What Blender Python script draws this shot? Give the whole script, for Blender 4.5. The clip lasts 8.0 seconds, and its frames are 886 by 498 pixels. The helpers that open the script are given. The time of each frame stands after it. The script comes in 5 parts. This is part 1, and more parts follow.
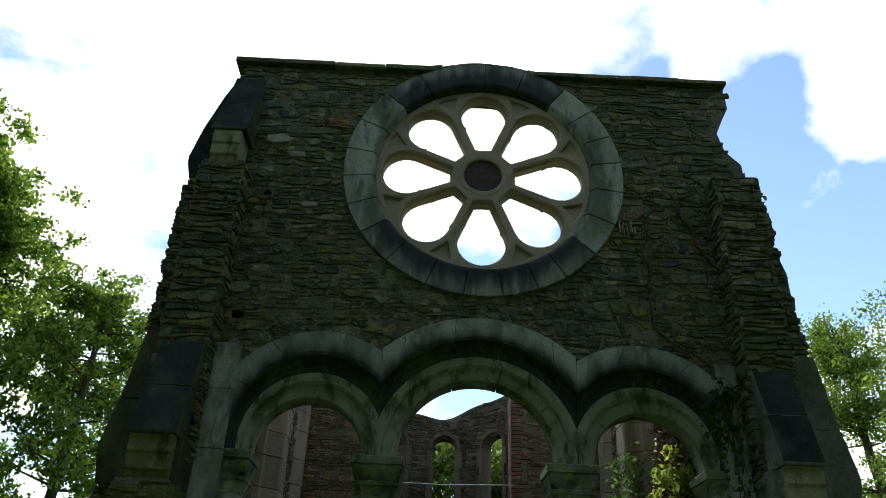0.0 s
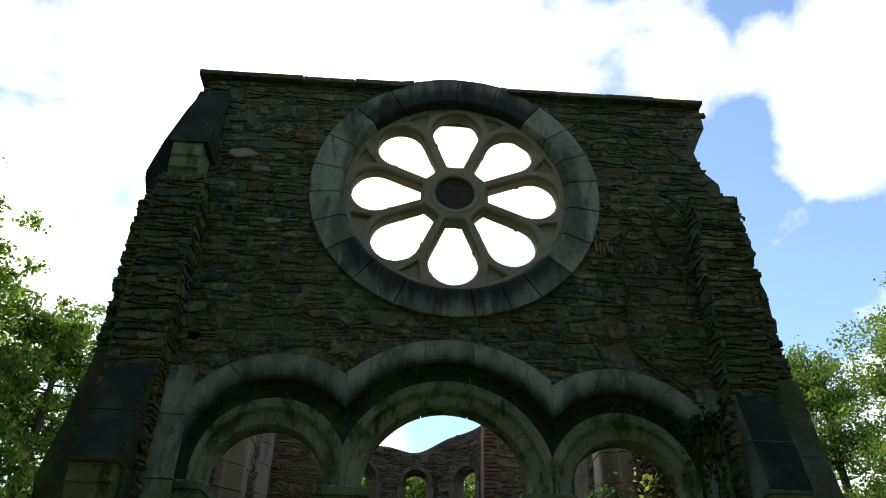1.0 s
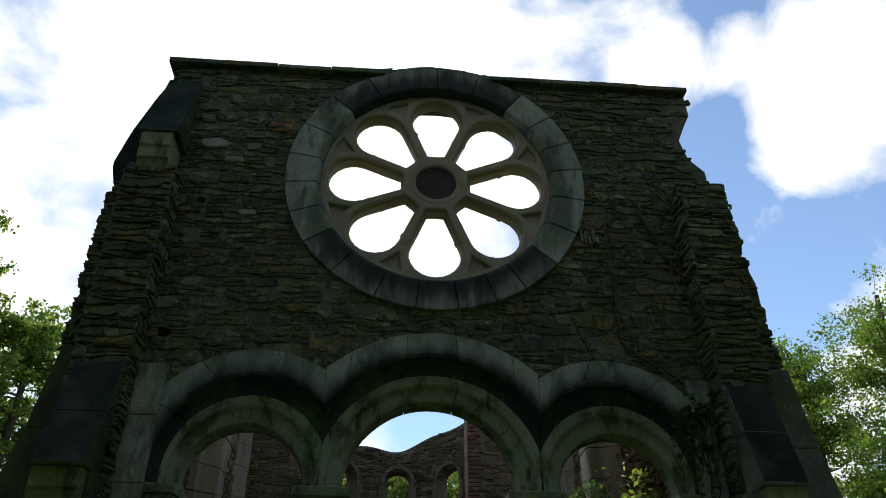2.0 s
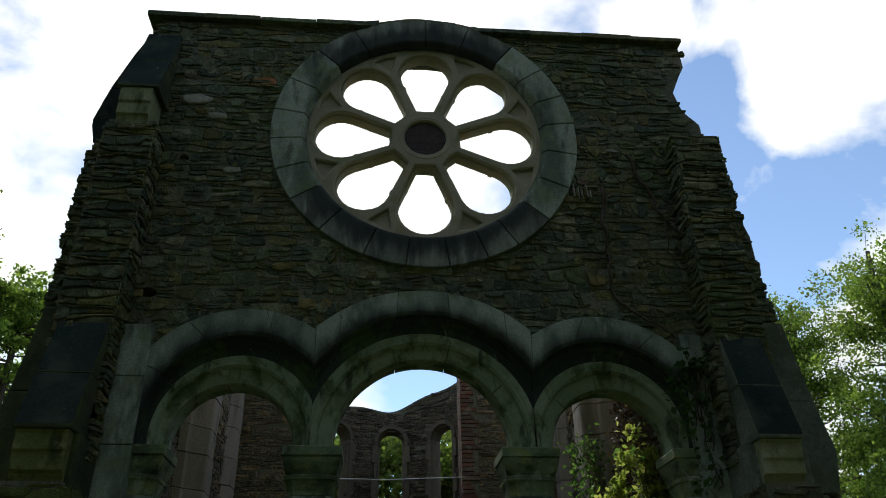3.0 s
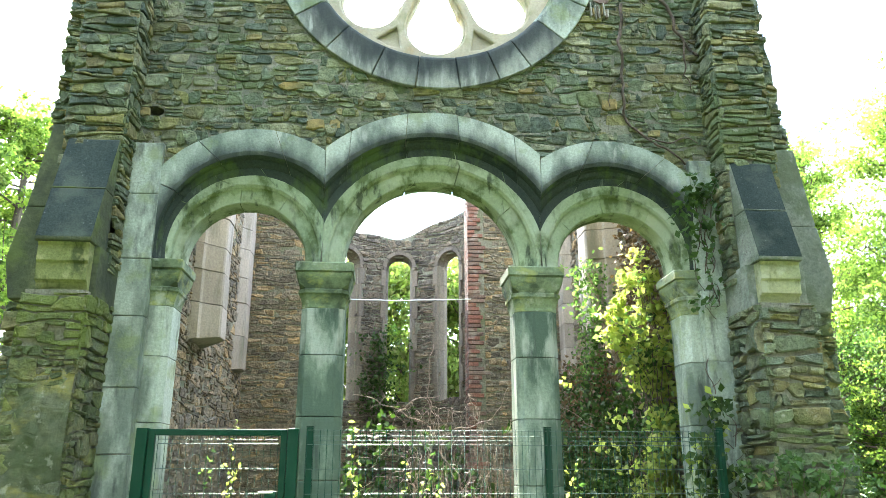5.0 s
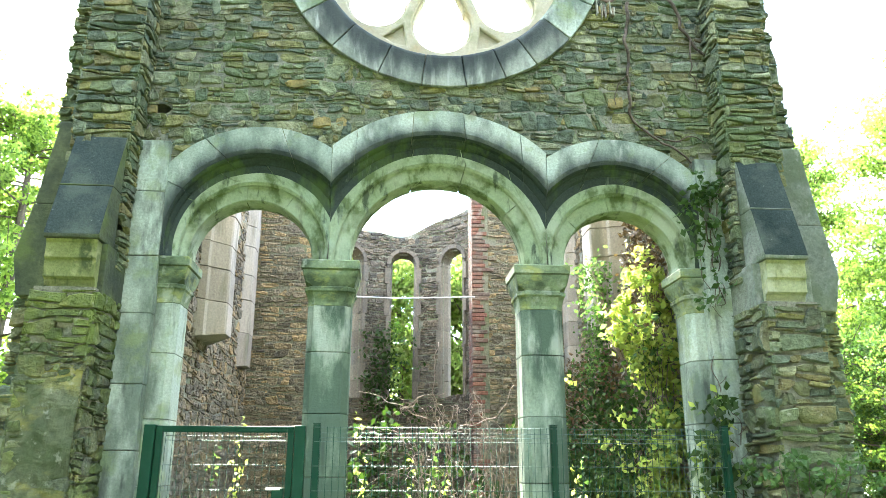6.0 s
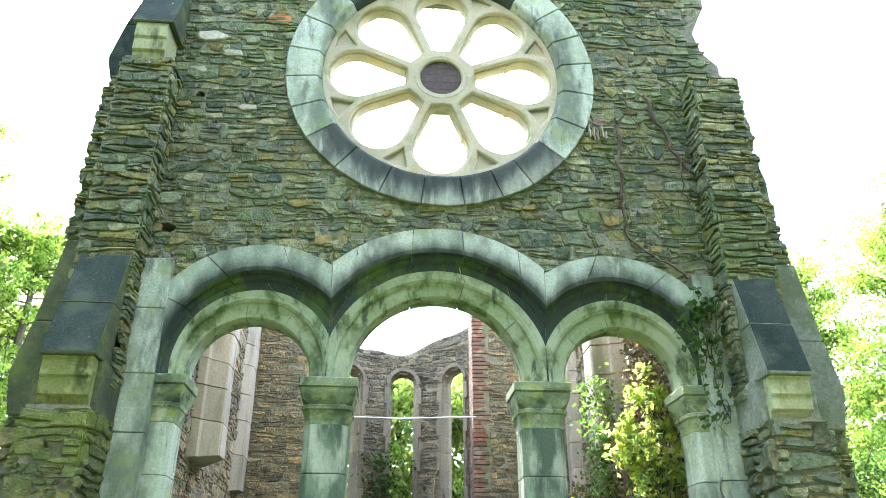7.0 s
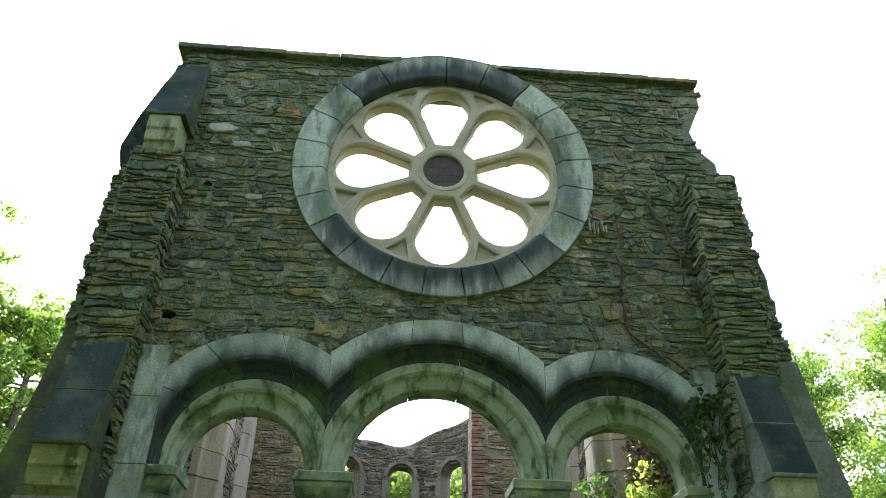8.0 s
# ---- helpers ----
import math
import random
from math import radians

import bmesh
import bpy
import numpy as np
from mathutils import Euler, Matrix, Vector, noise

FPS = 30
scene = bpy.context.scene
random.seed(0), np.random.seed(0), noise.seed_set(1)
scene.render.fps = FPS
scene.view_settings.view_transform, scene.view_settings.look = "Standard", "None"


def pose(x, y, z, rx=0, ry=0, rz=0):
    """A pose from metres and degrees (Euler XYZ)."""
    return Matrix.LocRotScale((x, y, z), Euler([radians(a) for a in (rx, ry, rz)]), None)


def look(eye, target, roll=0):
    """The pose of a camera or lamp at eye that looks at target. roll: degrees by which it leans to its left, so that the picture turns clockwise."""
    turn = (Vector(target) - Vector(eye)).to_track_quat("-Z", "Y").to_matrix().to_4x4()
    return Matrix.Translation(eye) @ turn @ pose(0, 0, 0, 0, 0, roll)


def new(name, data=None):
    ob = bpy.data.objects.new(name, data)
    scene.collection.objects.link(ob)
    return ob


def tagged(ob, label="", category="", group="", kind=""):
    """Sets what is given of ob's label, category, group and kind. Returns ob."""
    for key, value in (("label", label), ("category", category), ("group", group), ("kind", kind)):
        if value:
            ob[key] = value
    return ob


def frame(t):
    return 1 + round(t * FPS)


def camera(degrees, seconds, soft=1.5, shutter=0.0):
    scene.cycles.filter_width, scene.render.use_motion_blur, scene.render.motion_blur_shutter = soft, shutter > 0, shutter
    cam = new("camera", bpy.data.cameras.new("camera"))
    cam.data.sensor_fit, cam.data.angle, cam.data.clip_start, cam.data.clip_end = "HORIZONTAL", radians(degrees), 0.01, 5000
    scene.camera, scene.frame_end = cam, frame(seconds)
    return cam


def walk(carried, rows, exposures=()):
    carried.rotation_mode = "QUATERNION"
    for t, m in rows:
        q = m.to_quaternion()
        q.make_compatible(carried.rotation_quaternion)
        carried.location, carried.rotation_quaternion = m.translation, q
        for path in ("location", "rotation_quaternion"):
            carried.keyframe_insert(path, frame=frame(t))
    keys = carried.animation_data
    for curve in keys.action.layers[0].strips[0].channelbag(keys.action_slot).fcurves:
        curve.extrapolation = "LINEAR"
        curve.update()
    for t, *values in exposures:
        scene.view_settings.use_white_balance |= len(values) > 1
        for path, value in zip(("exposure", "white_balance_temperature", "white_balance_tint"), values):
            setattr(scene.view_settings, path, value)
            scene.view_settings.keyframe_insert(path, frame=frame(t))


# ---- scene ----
cam = camera(61.3, 8.0, soft=0.8)
PATH = [
    (0, (-0.565, -7.984, 1.581), (-0.55, -6.239, 2.559), 2.5),
    (0.5, (-0.545, -7.769, 1.583), (-0.503, -6.057, 2.616), 2.3),
    (1, (-0.491, -7.54, 1.609), (-0.414, -5.847, 2.671), 1.7),
    (2.5, (-0.505, -7.143, 1.683), (-0.354, -5.455, 2.745), -0.5),
    (3, (-0.477, -7.075, 1.685), (-0.318, -5.338, 2.663), -0.9),
    (3.5, (-0.466, -7.08, 1.676), (-0.302, -5.274, 2.52), -1.0),
    (4, (-0.491, -7.07, 1.617), (-0.322, -5.207, 2.327), -0.8),
    (4.5, (-0.49, -7.03, 1.558), (-0.329, -5.127, 2.15), -0.3),
    (6, (-0.545, -7.047, 1.56), (-0.397, -5.135, 2.129), 0.2),
    (6.5, (-0.554, -7.049, 1.544), (-0.409, -5.184, 2.251), 0.0),
    (7, (-0.523, -7.056, 1.52), (-0.388, -5.258, 2.387), 0.1),
    (7.5, (-0.504, -7.066, 1.534), (-0.382, -5.336, 2.531), 0.5),
    (8, (-0.497, -7.096, 1.555), (-0.381, -5.409, 2.624), 1.2),
]
walk(cam, [(t, look(eye, target, roll)) for t, eye, target, roll in PATH],
     exposures=[(0.0, -0.3, 6500, 8), (1.0, -0.4, 6500, 8), (2.5, -0.84, 6500, 8), (3.1, -0.68, 6500, 8), (3.6, 0.32, 6600, 7), (4.0, 1.47, 6800, 6), (4.5, 2.5, 6600, 9),
                (4.8, 3.1, 6550, 11), (6.0, 3.62, 6550, 10), (6.8, 3.42, 6550, 10), (7.3, 3.05, 6500, 9), (8.0, 1.9, 6500, 7)])

# ---- daylight: sun behind the gable, broken cloud ----
SUN_AZ, SUN_EL = radians(5.8), radians(43.0)      # azimuth from +y towards -x
sun_dir = Vector((-math.sin(SUN_AZ) * math.cos(SUN_EL), math.cos(SUN_AZ) * math.cos(SUN_EL), math.sin(SUN_EL)))
sun_data = bpy.data.lights.new("sun", "SUN")
sun_data.energy, sun_data.angle, sun_data.color = 4.5, radians(0.6), (1.0, 0.95, 0.85)
sun = new("sun", sun_data)
sun.matrix_world = look(sun_dir * 60, (0, 0, 0))

world = bpy.data.worlds.new("sky")
scene.world = world
world.use_nodes = True
wn, wl = world.node_tree.nodes, world.node_tree.links
wn.clear()

CLOUD_BANKS = [((0.50, 0.61, 0.615), 9, 0.17), ((0.335, 0.66, 0.68), 5, 0.13), ((0.37, 0.61, 0.70), 4, 0.10), ((-0.24, 0.66, 0.70), 19, 0.20), ((-0.46, 0.74, 0.49), 8, 0.14), ((-0.07, 0.728, 0.682), 20, 0.20), ((-0.42, 0.66, 0.62), 10, 0.10), ((0.02, 0.60, 0.80), 8, 0.08), ((0.12, 0.78, 0.61), 7, 0.10),
               ((0.20, 0.684, 0.70), 8, -0.12), ((0.405, 0.70, 0.59), 5, -0.15), ((0.46, 0.77, 0.46), 8, -0.10), ((0.47, 0.735, 0.495), 3, 0.09), ((-0.385, 0.75, 0.54), 5, -0.12)]
sky = wn.new("ShaderNodeTexSky")
sky.sky_type, sky.sun_disc = "NISHITA", False
sky.sun_elevation, sky.sun_rotation = SUN_EL, -SUN_AZ
sky.air_density, sky.dust_density, sky.ozone_density = 1.0, 0.05, 2.2
coord = wn.new("ShaderNodeTexCoord")
stretch = wn.new("ShaderNodeMapping")
stretch.inputs["Location"].default_value = (0.35, 0.0, 0.12)
stretch.inputs["Scale"].default_value = (1.0, 1.0, 1.5)
wl.new(coord.outputs["Generated"], stretch.inputs["Vector"])
puff = wn.new("ShaderNodeTexNoise")
puff.inputs["Scale"].default_value, puff.inputs["Detail"].default_value = 4.0, 9.0
puff.inputs["Roughness"].default_value, puff.inputs["Distortion"].default_value = 0.55, 0.25
wl.new(stretch.outputs["Vector"], puff.inputs["Vector"])
# banks of cumulus: where the cover is thick, and one clear stretch
thick = puff.outputs["Fac"]
for way, size, amount in CLOUD_BANKS:
    near = wn.new("ShaderNodeVectorMath")
    near.operation = "DOT_PRODUCT"
    near.inputs[1].default_value = Vector(way).normalized()
    wl.new(coord.outputs["Generated"], near.inputs[0])
    swell = wn.new("ShaderNodeMapRange")
    swell.interpolation_type = "SMOOTHSTEP"
    swell.inputs["From Min"].default_value, swell.inputs["From Max"].default_value = math.cos(radians(size)), 1.0
    swell.inputs["To Max"].default_value = amount
    wl.new(near.outputs["Value"], swell.inputs["Value"])
    total = wn.new("ShaderNodeMath")
    wl.new(thick, total.inputs[0])
    wl.new(swell.outputs["Result"], total.inputs[1])
    thick = total.outputs["Value"]
cover = wn.new("ShaderNodeValToRGB")
cover.color_ramp.elements[0].position, cover.color_ramp.elements[1].position = 0.48, 0.62
cover.color_ramp.elements[0].color = (0.02, 0.02, 0.02, 1)
wl.new(thick, cover.inputs["Fac"])
# thin bright haze round the sun
toward = wn.new("ShaderNodeVectorMath")
toward.operation = "DOT_PRODUCT"
toward.inputs[1].default_value = sun_dir
wl.new(coord.outputs["Generated"], toward.inputs[0])
veil = wn.new("ShaderNodeMapRange")
for k, v in (("From Min", 0.972), ("From Max", 0.998), ("To Min", 0.0), ("To Max", 1.0)):
    veil.inputs[k].default_value = v
wl.new(toward.outputs["Value"], veil.inputs["Value"])
both = wn.new("ShaderNodeMath")
both.operation = "MAXIMUM"
wl.new(cover.outputs["Color"], both.inputs[0])
wl.new(veil.outputs["Result"], both.inputs[1])
blue = wn.new("ShaderNodeBackground")
blue.inputs["Strength"].default_value = 0.29
wl.new(sky.outputs["Color"], blue.inputs["Color"])
cloud = wn.new("ShaderNodeBackground")
cloud.inputs["Color"].default_value, cloud.inputs["Strength"].default_value = (1.0, 0.99, 0.97, 1), 2.1
blend = wn.new("ShaderNodeMixShader")
wl.new(both.outputs["Value"], blend.inputs["Fac"])
wl.new(blue.outputs["Background"], blend.inputs[1])
wl.new(cloud.outputs["Background"], blend.inputs[2])
out = wn.new("ShaderNodeOutputWorld")
wl.new(blend.outputs["Shader"], out.inputs["Surface"])

# ---- materials ----


def rgba(c):
    return (c[0], c[1], c[2], 1.0)


def material(name, ramp, rough=0.9, grain=18.0, bump=0.5, patches=(), pieces=True, metal=0.0, bump_scale=1.0, mottle=0.5, spec=0.3, bed=1.0):
    """Surface whose colour runs along ramp from piece to piece, with grain, mottling and shaped patches
    (colour, amount, scale, low, high, stretch) such as moss, soot and lichen."""
    m = bpy.data.materials.new(name)
    m.use_nodes = True
    n, l = m.node_tree.nodes, m.node_tree.links
    shader = n["Principled BSDF"]
    place = n.new("ShaderNodeTexCoord").outputs["Object"]
    if pieces:
        info, geo = n.new("ShaderNodeObjectInfo"), n.new("ShaderNodeNewGeometry")
        add = n.new("ShaderNodeMath")
        add.operation = "ADD"
        l.new(info.outputs["Random"], add.inputs[0])
        l.new(geo.outputs["Random Per Island"], add.inputs[1])
        pick = n.new("ShaderNodeMath")
        pick.operation = "FRACT"
        l.new(add.outputs[0], pick.inputs[0])
        value = pick.outputs[0]
    else:
        wide = n.new("ShaderNodeTexNoise")
        wide.inputs["Scale"].default_value, wide.inputs["Detail"].default_value = 1.7, 6.0
        l.new(place, wide.inputs["Vector"])
        spread = n.new("ShaderNodeMapRange")
        spread.inputs["From Min"].default_value, spread.inputs["From Max"].default_value = 0.3, 0.7
        l.new(wide.outputs["Fac"], spread.inputs["Value"])
        value = spread.outputs["Result"]
    tone = n.new("ShaderNodeValToRGB")
    e = tone.color_ramp.elements
    while len(e) < len(ramp):
        e.new(0.5)
    for k, c in enumerate(ramp):
        e[k].position, e[k].color = k / max(1, len(ramp) - 1), rgba(c)
    l.new(value, tone.inputs["Fac"])
    colour = tone.outputs["Color"]
    fine = n.new("ShaderNodeTexNoise")
    fine.inputs["Scale"].default_value, fine.inputs["Detail"].default_value, fine.inputs["Roughness"].default_value = grain, 8.0, 0.65
    lay_flat = n.new("ShaderNodeMapping")
    lay_flat.inputs["Scale"].default_value = (1.0, 1.0, bed)
    l.new(place, lay_flat.inputs["Vector"])
    l.new(lay_flat.outputs["Vector"], fine.inputs["Vector"])
    shade = n.new("ShaderNodeMapRange")
    shade.inputs["From Min"].default_value, shade.inputs["From Max"].default_value = 0.25, 0.75
    shade.inputs["To Min"].default_value, shade.inputs["To Max"].default_value = 1.0 - mottle, 1.0 + mottle
    l.new(fine.outputs["Fac"], shade.inputs["Value"])
    mult = n.new("ShaderNodeVectorMath")
    mult.operation = "SCALE"
    l.new(colour, mult.inputs[0])
    l.new(shade.outputs["Result"], mult.inputs["Scale"])
    colour = mult.outputs[0]
    for c, amount, scale, low, high, stretch in patches:
        at = n.new("ShaderNodeMapping")
        at.inputs["Scale"].default_value = stretch
        at.inputs["Location"].default_value = (scale * 1.3, c[0] * 31, c[1] * 17)
        l.new(place, at.inputs["Vector"])
        spot = n.new("ShaderNodeTexNoise")
        spot.inputs["Scale"].default_value, spot.inputs["Detail"].default_value, spot.inputs["Roughness"].default_value = scale, 7.0, 0.6
        l.new(at.outputs["Vector"], spot.inputs["Vector"])
        edge = n.new("ShaderNodeMapRange")
        edge.inputs["From Min"].default_value, edge.inputs["From Max"].default_value = low, high
        edge.inputs["To Max"].default_value = amount
        l.new(spot.outputs["Fac"], edge.inputs["Value"])
        mix = n.new("ShaderNodeMix")
        mix.data_type = "RGBA"
        mix.inputs[7].default_value = rgba(c)
        l.new(edge.outputs["Result"], mix.inputs[0])
        l.new(colour, mix.inputs[6])
        colour = mix.outputs[2]
    l.new(colour, shader.inputs["Base Color"])
    shader.inputs["Roughness"].default_value, shader.inputs["Metallic"].default_value = rough, metal
    shader.inputs["Specular IOR Level"].default_value = spec
    if bump:
        rise = n.new("ShaderNodeBump")
        rise.inputs["Strength"].default_value, rise.inputs["Distance"].default_value = bump, 0.02 * bump_scale
        l.new(fine.outputs["Fac"], rise.inputs["Height"])
        l.new(rise.outputs["Normal"], shader.inputs["Normal"])
    return m


def leaf_material(name, ramp, through_light=0.5, lit=(1.2, 1.4, 0.75)):
    m = bpy.data.materials.new(name)
    m.use_nodes = True
    n, l = m.node_tree.nodes, m.node_tree.links
    n.remove(n["Principled BSDF"])
    geo = n.new("ShaderNodeNewGeometry")
    tone = n.new("ShaderNodeValToRGB")
    e = tone.color_ramp.elements
    while len(e) < len(ramp):
        e.new(0.5)
    for k, c in enumerate(ramp):
        e[k].position, e[k].color = k / (len(ramp) - 1), rgba(c)
    l.new(geo.outputs["Random Per Island"], tone.inputs["Fac"])
    face = n.new("ShaderNodeBsdfPrincipled")
    face.inputs["Roughness"].default_value, face.inputs["Specular IOR Level"].default_value = 0.6, 0.25
    l.new(tone.outputs["Color"], face.inputs["Base Color"])
    glow = n.new("ShaderNodeBsdfTranslucent")
    warm = n.new("ShaderNodeMix")
    warm.data_type, warm.blend_type = "RGBA", "MULTIPLY"
    warm.inputs[0].default_value, warm.inputs[7].default_value = 1.0, rgba(lit)
    l.new(tone.outputs["Color"], warm.inputs[6])
    l.new(warm.outputs[2], glow.inputs["Color"])
    mix = n.new("ShaderNodeMixShader")
    mix.inputs["Fac"].default_value = through_light
    l.new(face.outputs[0], mix.inputs[1])
    l.new(glow.outputs[0], mix.inputs[2])
    l.new(mix.outputs[0], n["Material Output"].inputs["Surface"])
    return m


ONE = (1, 1, 1)
MOSS, SOOT = (0.085, 0.12, 0.03), (0.025, 0.03, 0.03)
m_rubble = material("slate_rubble", [(0.055, 0.078, 0.05), (0.155, 0.185, 0.09), (0.09, 0.12, 0.085), (0.215, 0.205, 0.075), (0.065, 0.09, 0.068), (0.175, 0.21, 0.125), (0.26, 0.265, 0.15), (0.085, 0.115, 0.08), (0.185, 0.155, 0.058), (0.12, 0.155, 0.11)],
                    grain=13, bump=1.0, bump_scale=2.4, bed=1.1, mottle=0.65, patches=[((0.085, 0.135, 0.04), 0.55, 1.1, 0.47, 0.64, ONE), ((0.40, 0.40, 0.33), 0.5, 11, 0.62, 0.71, ONE), (SOOT, 0.45, 2.3, 0.57, 0.7, ONE)])
m_mossy = material("moss_grown_rubble", [(0.05, 0.07, 0.03), (0.11, 0.135, 0.05), (0.075, 0.09, 0.055), (0.17, 0.17, 0.06), (0.10, 0.105, 0.075)],
                   grain=17, bump=1.0, bump_scale=2.6, bed=1.2, mottle=0.7, patches=[((0.15, 0.20, 0.04), 0.75, 1.6, 0.45, 0.6, ONE), ((0.05, 0.075, 0.035), 0.7, 2.2, 0.5, 0.65, ONE), ((0.34, 0.35, 0.30), 0.5, 9, 0.62, 0.72, ONE)])
# near-black green: soot and the shade of the arch hollows in one colour
m_soot_shade = material("soot_shade_limestone", [(0.016, 0.026, 0.023), (0.036, 0.052, 0.04), (0.025, 0.038, 0.031)], grain=42, bump=0.35, mottle=0.3,
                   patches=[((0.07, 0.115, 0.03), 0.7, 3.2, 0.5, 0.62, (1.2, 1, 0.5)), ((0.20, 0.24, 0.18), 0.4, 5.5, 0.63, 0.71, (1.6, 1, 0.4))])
# darker brown than the nave rubble, with its back-lit shade put into the colour
m_apse = material("backlit_brown_rubble", [(0.065, 0.055, 0.043), (0.15, 0.125, 0.092), (0.10, 0.085, 0.064), (0.19, 0.15, 0.10), (0.085, 0.08, 0.064)],
                  grain=20, bump=0.9, bump_scale=2.6, bed=1.2, mottle=0.75, patches=[((0.30, 0.27, 0.23), 0.4, 7, 0.6, 0.72, ONE), (SOOT, 0.5, 1.3, 0.52, 0.68, ONE)])
m_mortar = material("old_mortar", [(0.13, 0.135, 0.10), (0.24, 0.235, 0.175)], grain=30, bump=0.8, pieces=False,
                    patches=[(MOSS, 0.5, 2.0, 0.5, 0.65, ONE)])
m_inner = material("nave_rubble", [(0.09, 0.08, 0.058), (0.20, 0.17, 0.12), (0.13, 0.115, 0.084), (0.26, 0.205, 0.13), (0.11, 0.105, 0.08), (0.29, 0.21, 0.105), (0.165, 0.15, 0.108)],
                   grain=20, bump=0.9, bump_scale=2.6, bed=1.2, mottle=0.75, patches=[((0.32, 0.28, 0.23), 0.4, 7, 0.6, 0.72, ONE), (SOOT, 0.4, 1.5, 0.55, 0.7, ONE)])
m_ashlar = material("green_tinged_limestone", [(0.295, 0.35, 0.27), (0.41, 0.47, 0.375), (0.345, 0.405, 0.32)], grain=42, bump=0.4, mottle=0.28,
                    patches=[((0.075, 0.105, 0.075), 0.8, 2.0, 0.44, 0.6, (1.3, 1.3, 0.5)), ((0.20, 0.26, 0.09), 0.5, 3.4, 0.52, 0.64, ONE), (SOOT, 0.55, 5.0, 0.55, 0.66, (1.6, 1.6, 0.4))])


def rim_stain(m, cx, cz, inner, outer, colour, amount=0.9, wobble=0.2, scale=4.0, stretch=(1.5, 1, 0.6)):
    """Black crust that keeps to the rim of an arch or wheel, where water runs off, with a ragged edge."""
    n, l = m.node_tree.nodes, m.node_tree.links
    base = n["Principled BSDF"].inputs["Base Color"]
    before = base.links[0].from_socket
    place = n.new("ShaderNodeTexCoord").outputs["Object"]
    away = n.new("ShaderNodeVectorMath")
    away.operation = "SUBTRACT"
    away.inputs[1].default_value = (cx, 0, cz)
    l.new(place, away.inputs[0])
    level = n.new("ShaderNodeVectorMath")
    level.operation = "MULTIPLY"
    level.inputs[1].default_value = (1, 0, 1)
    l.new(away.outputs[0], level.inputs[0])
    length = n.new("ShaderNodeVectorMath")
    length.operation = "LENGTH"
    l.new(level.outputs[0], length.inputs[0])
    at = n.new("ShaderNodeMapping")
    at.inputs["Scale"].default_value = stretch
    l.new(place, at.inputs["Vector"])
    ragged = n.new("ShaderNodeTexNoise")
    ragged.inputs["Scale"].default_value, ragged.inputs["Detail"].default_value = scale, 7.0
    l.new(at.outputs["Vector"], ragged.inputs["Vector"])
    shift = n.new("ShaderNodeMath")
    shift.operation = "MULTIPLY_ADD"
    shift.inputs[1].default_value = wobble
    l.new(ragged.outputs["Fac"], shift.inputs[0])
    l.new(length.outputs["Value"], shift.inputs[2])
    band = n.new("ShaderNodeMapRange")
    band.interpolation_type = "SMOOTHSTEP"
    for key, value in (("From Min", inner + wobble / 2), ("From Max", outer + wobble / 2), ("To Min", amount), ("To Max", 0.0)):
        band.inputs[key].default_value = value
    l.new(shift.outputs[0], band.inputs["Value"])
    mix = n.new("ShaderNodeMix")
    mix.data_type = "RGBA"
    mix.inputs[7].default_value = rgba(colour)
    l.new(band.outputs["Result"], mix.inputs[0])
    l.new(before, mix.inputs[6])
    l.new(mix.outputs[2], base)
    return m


m_algae = material("algae_covered_limestone", [(0.21, 0.275, 0.15), (0.295, 0.355, 0.23), (0.25, 0.325, 0.205)], grain=40, bump=0.3, mottle=0.2,
                   patches=[((0.075, 0.11, 0.035), 0.85, 4.5, 0.49, 0.59, (1, 1, 0.6)), ((0.03, 0.045, 0.028), 0.8, 7, 0.57, 0.66, (1.5, 1, 0.4)), ((0.40, 0.45, 0.33), 0.65, 2.0, 0.50, 0.62, ONE)])
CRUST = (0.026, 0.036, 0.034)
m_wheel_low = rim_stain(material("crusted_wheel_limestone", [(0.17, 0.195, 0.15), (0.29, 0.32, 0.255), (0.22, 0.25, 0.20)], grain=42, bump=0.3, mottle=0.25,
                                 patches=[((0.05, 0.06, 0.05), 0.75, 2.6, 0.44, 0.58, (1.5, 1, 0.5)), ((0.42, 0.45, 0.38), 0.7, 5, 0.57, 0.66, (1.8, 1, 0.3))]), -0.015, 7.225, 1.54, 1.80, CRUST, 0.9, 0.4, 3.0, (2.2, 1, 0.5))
# honey stone; warm glow of the glare put into its tone and orange patches
m_tracery = material("warm_lit_honey_limestone", [(0.34, 0.315, 0.215), (0.44, 0.40, 0.28)], grain=40, bump=0.25, mottle=0.15, pieces=False,
                     patches=[((0.20, 0.24, 0.10), 0.6, 3.5, 0.52, 0.66, ONE), ((0.48, 0.30, 0.13), 0.5, 2.4, 0.56, 0.68, ONE)])
m_slab = material("dark_weathered_slab", [(0.018, 0.029, 0.025), (0.042, 0.058, 0.048)], rough=1.0, spec=0.1, grain=60, bump=0.3, mottle=0.45, pieces=False,
                  patches=[((0.26, 0.29, 0.27), 0.5, 22, 0.66, 0.72, ONE), ((0.09, 0.11, 0.08), 0.5, 2.5, 0.5, 0.65, ONE)])
m_pale = material("pale_shaft_limestone", [(0.22, 0.195, 0.16), (0.31, 0.275, 0.225), (0.27, 0.24, 0.20)], grain=40, bump=0.3, mottle=0.25,
                  patches=[((0.35, 0.31, 0.27), 0.5, 2.5, 0.52, 0.7, (2, 2, 0.4)), ((0.11, 0.11, 0.075), 0.7, 2.2, 0.5, 0.64, (2, 2, 0.35))])
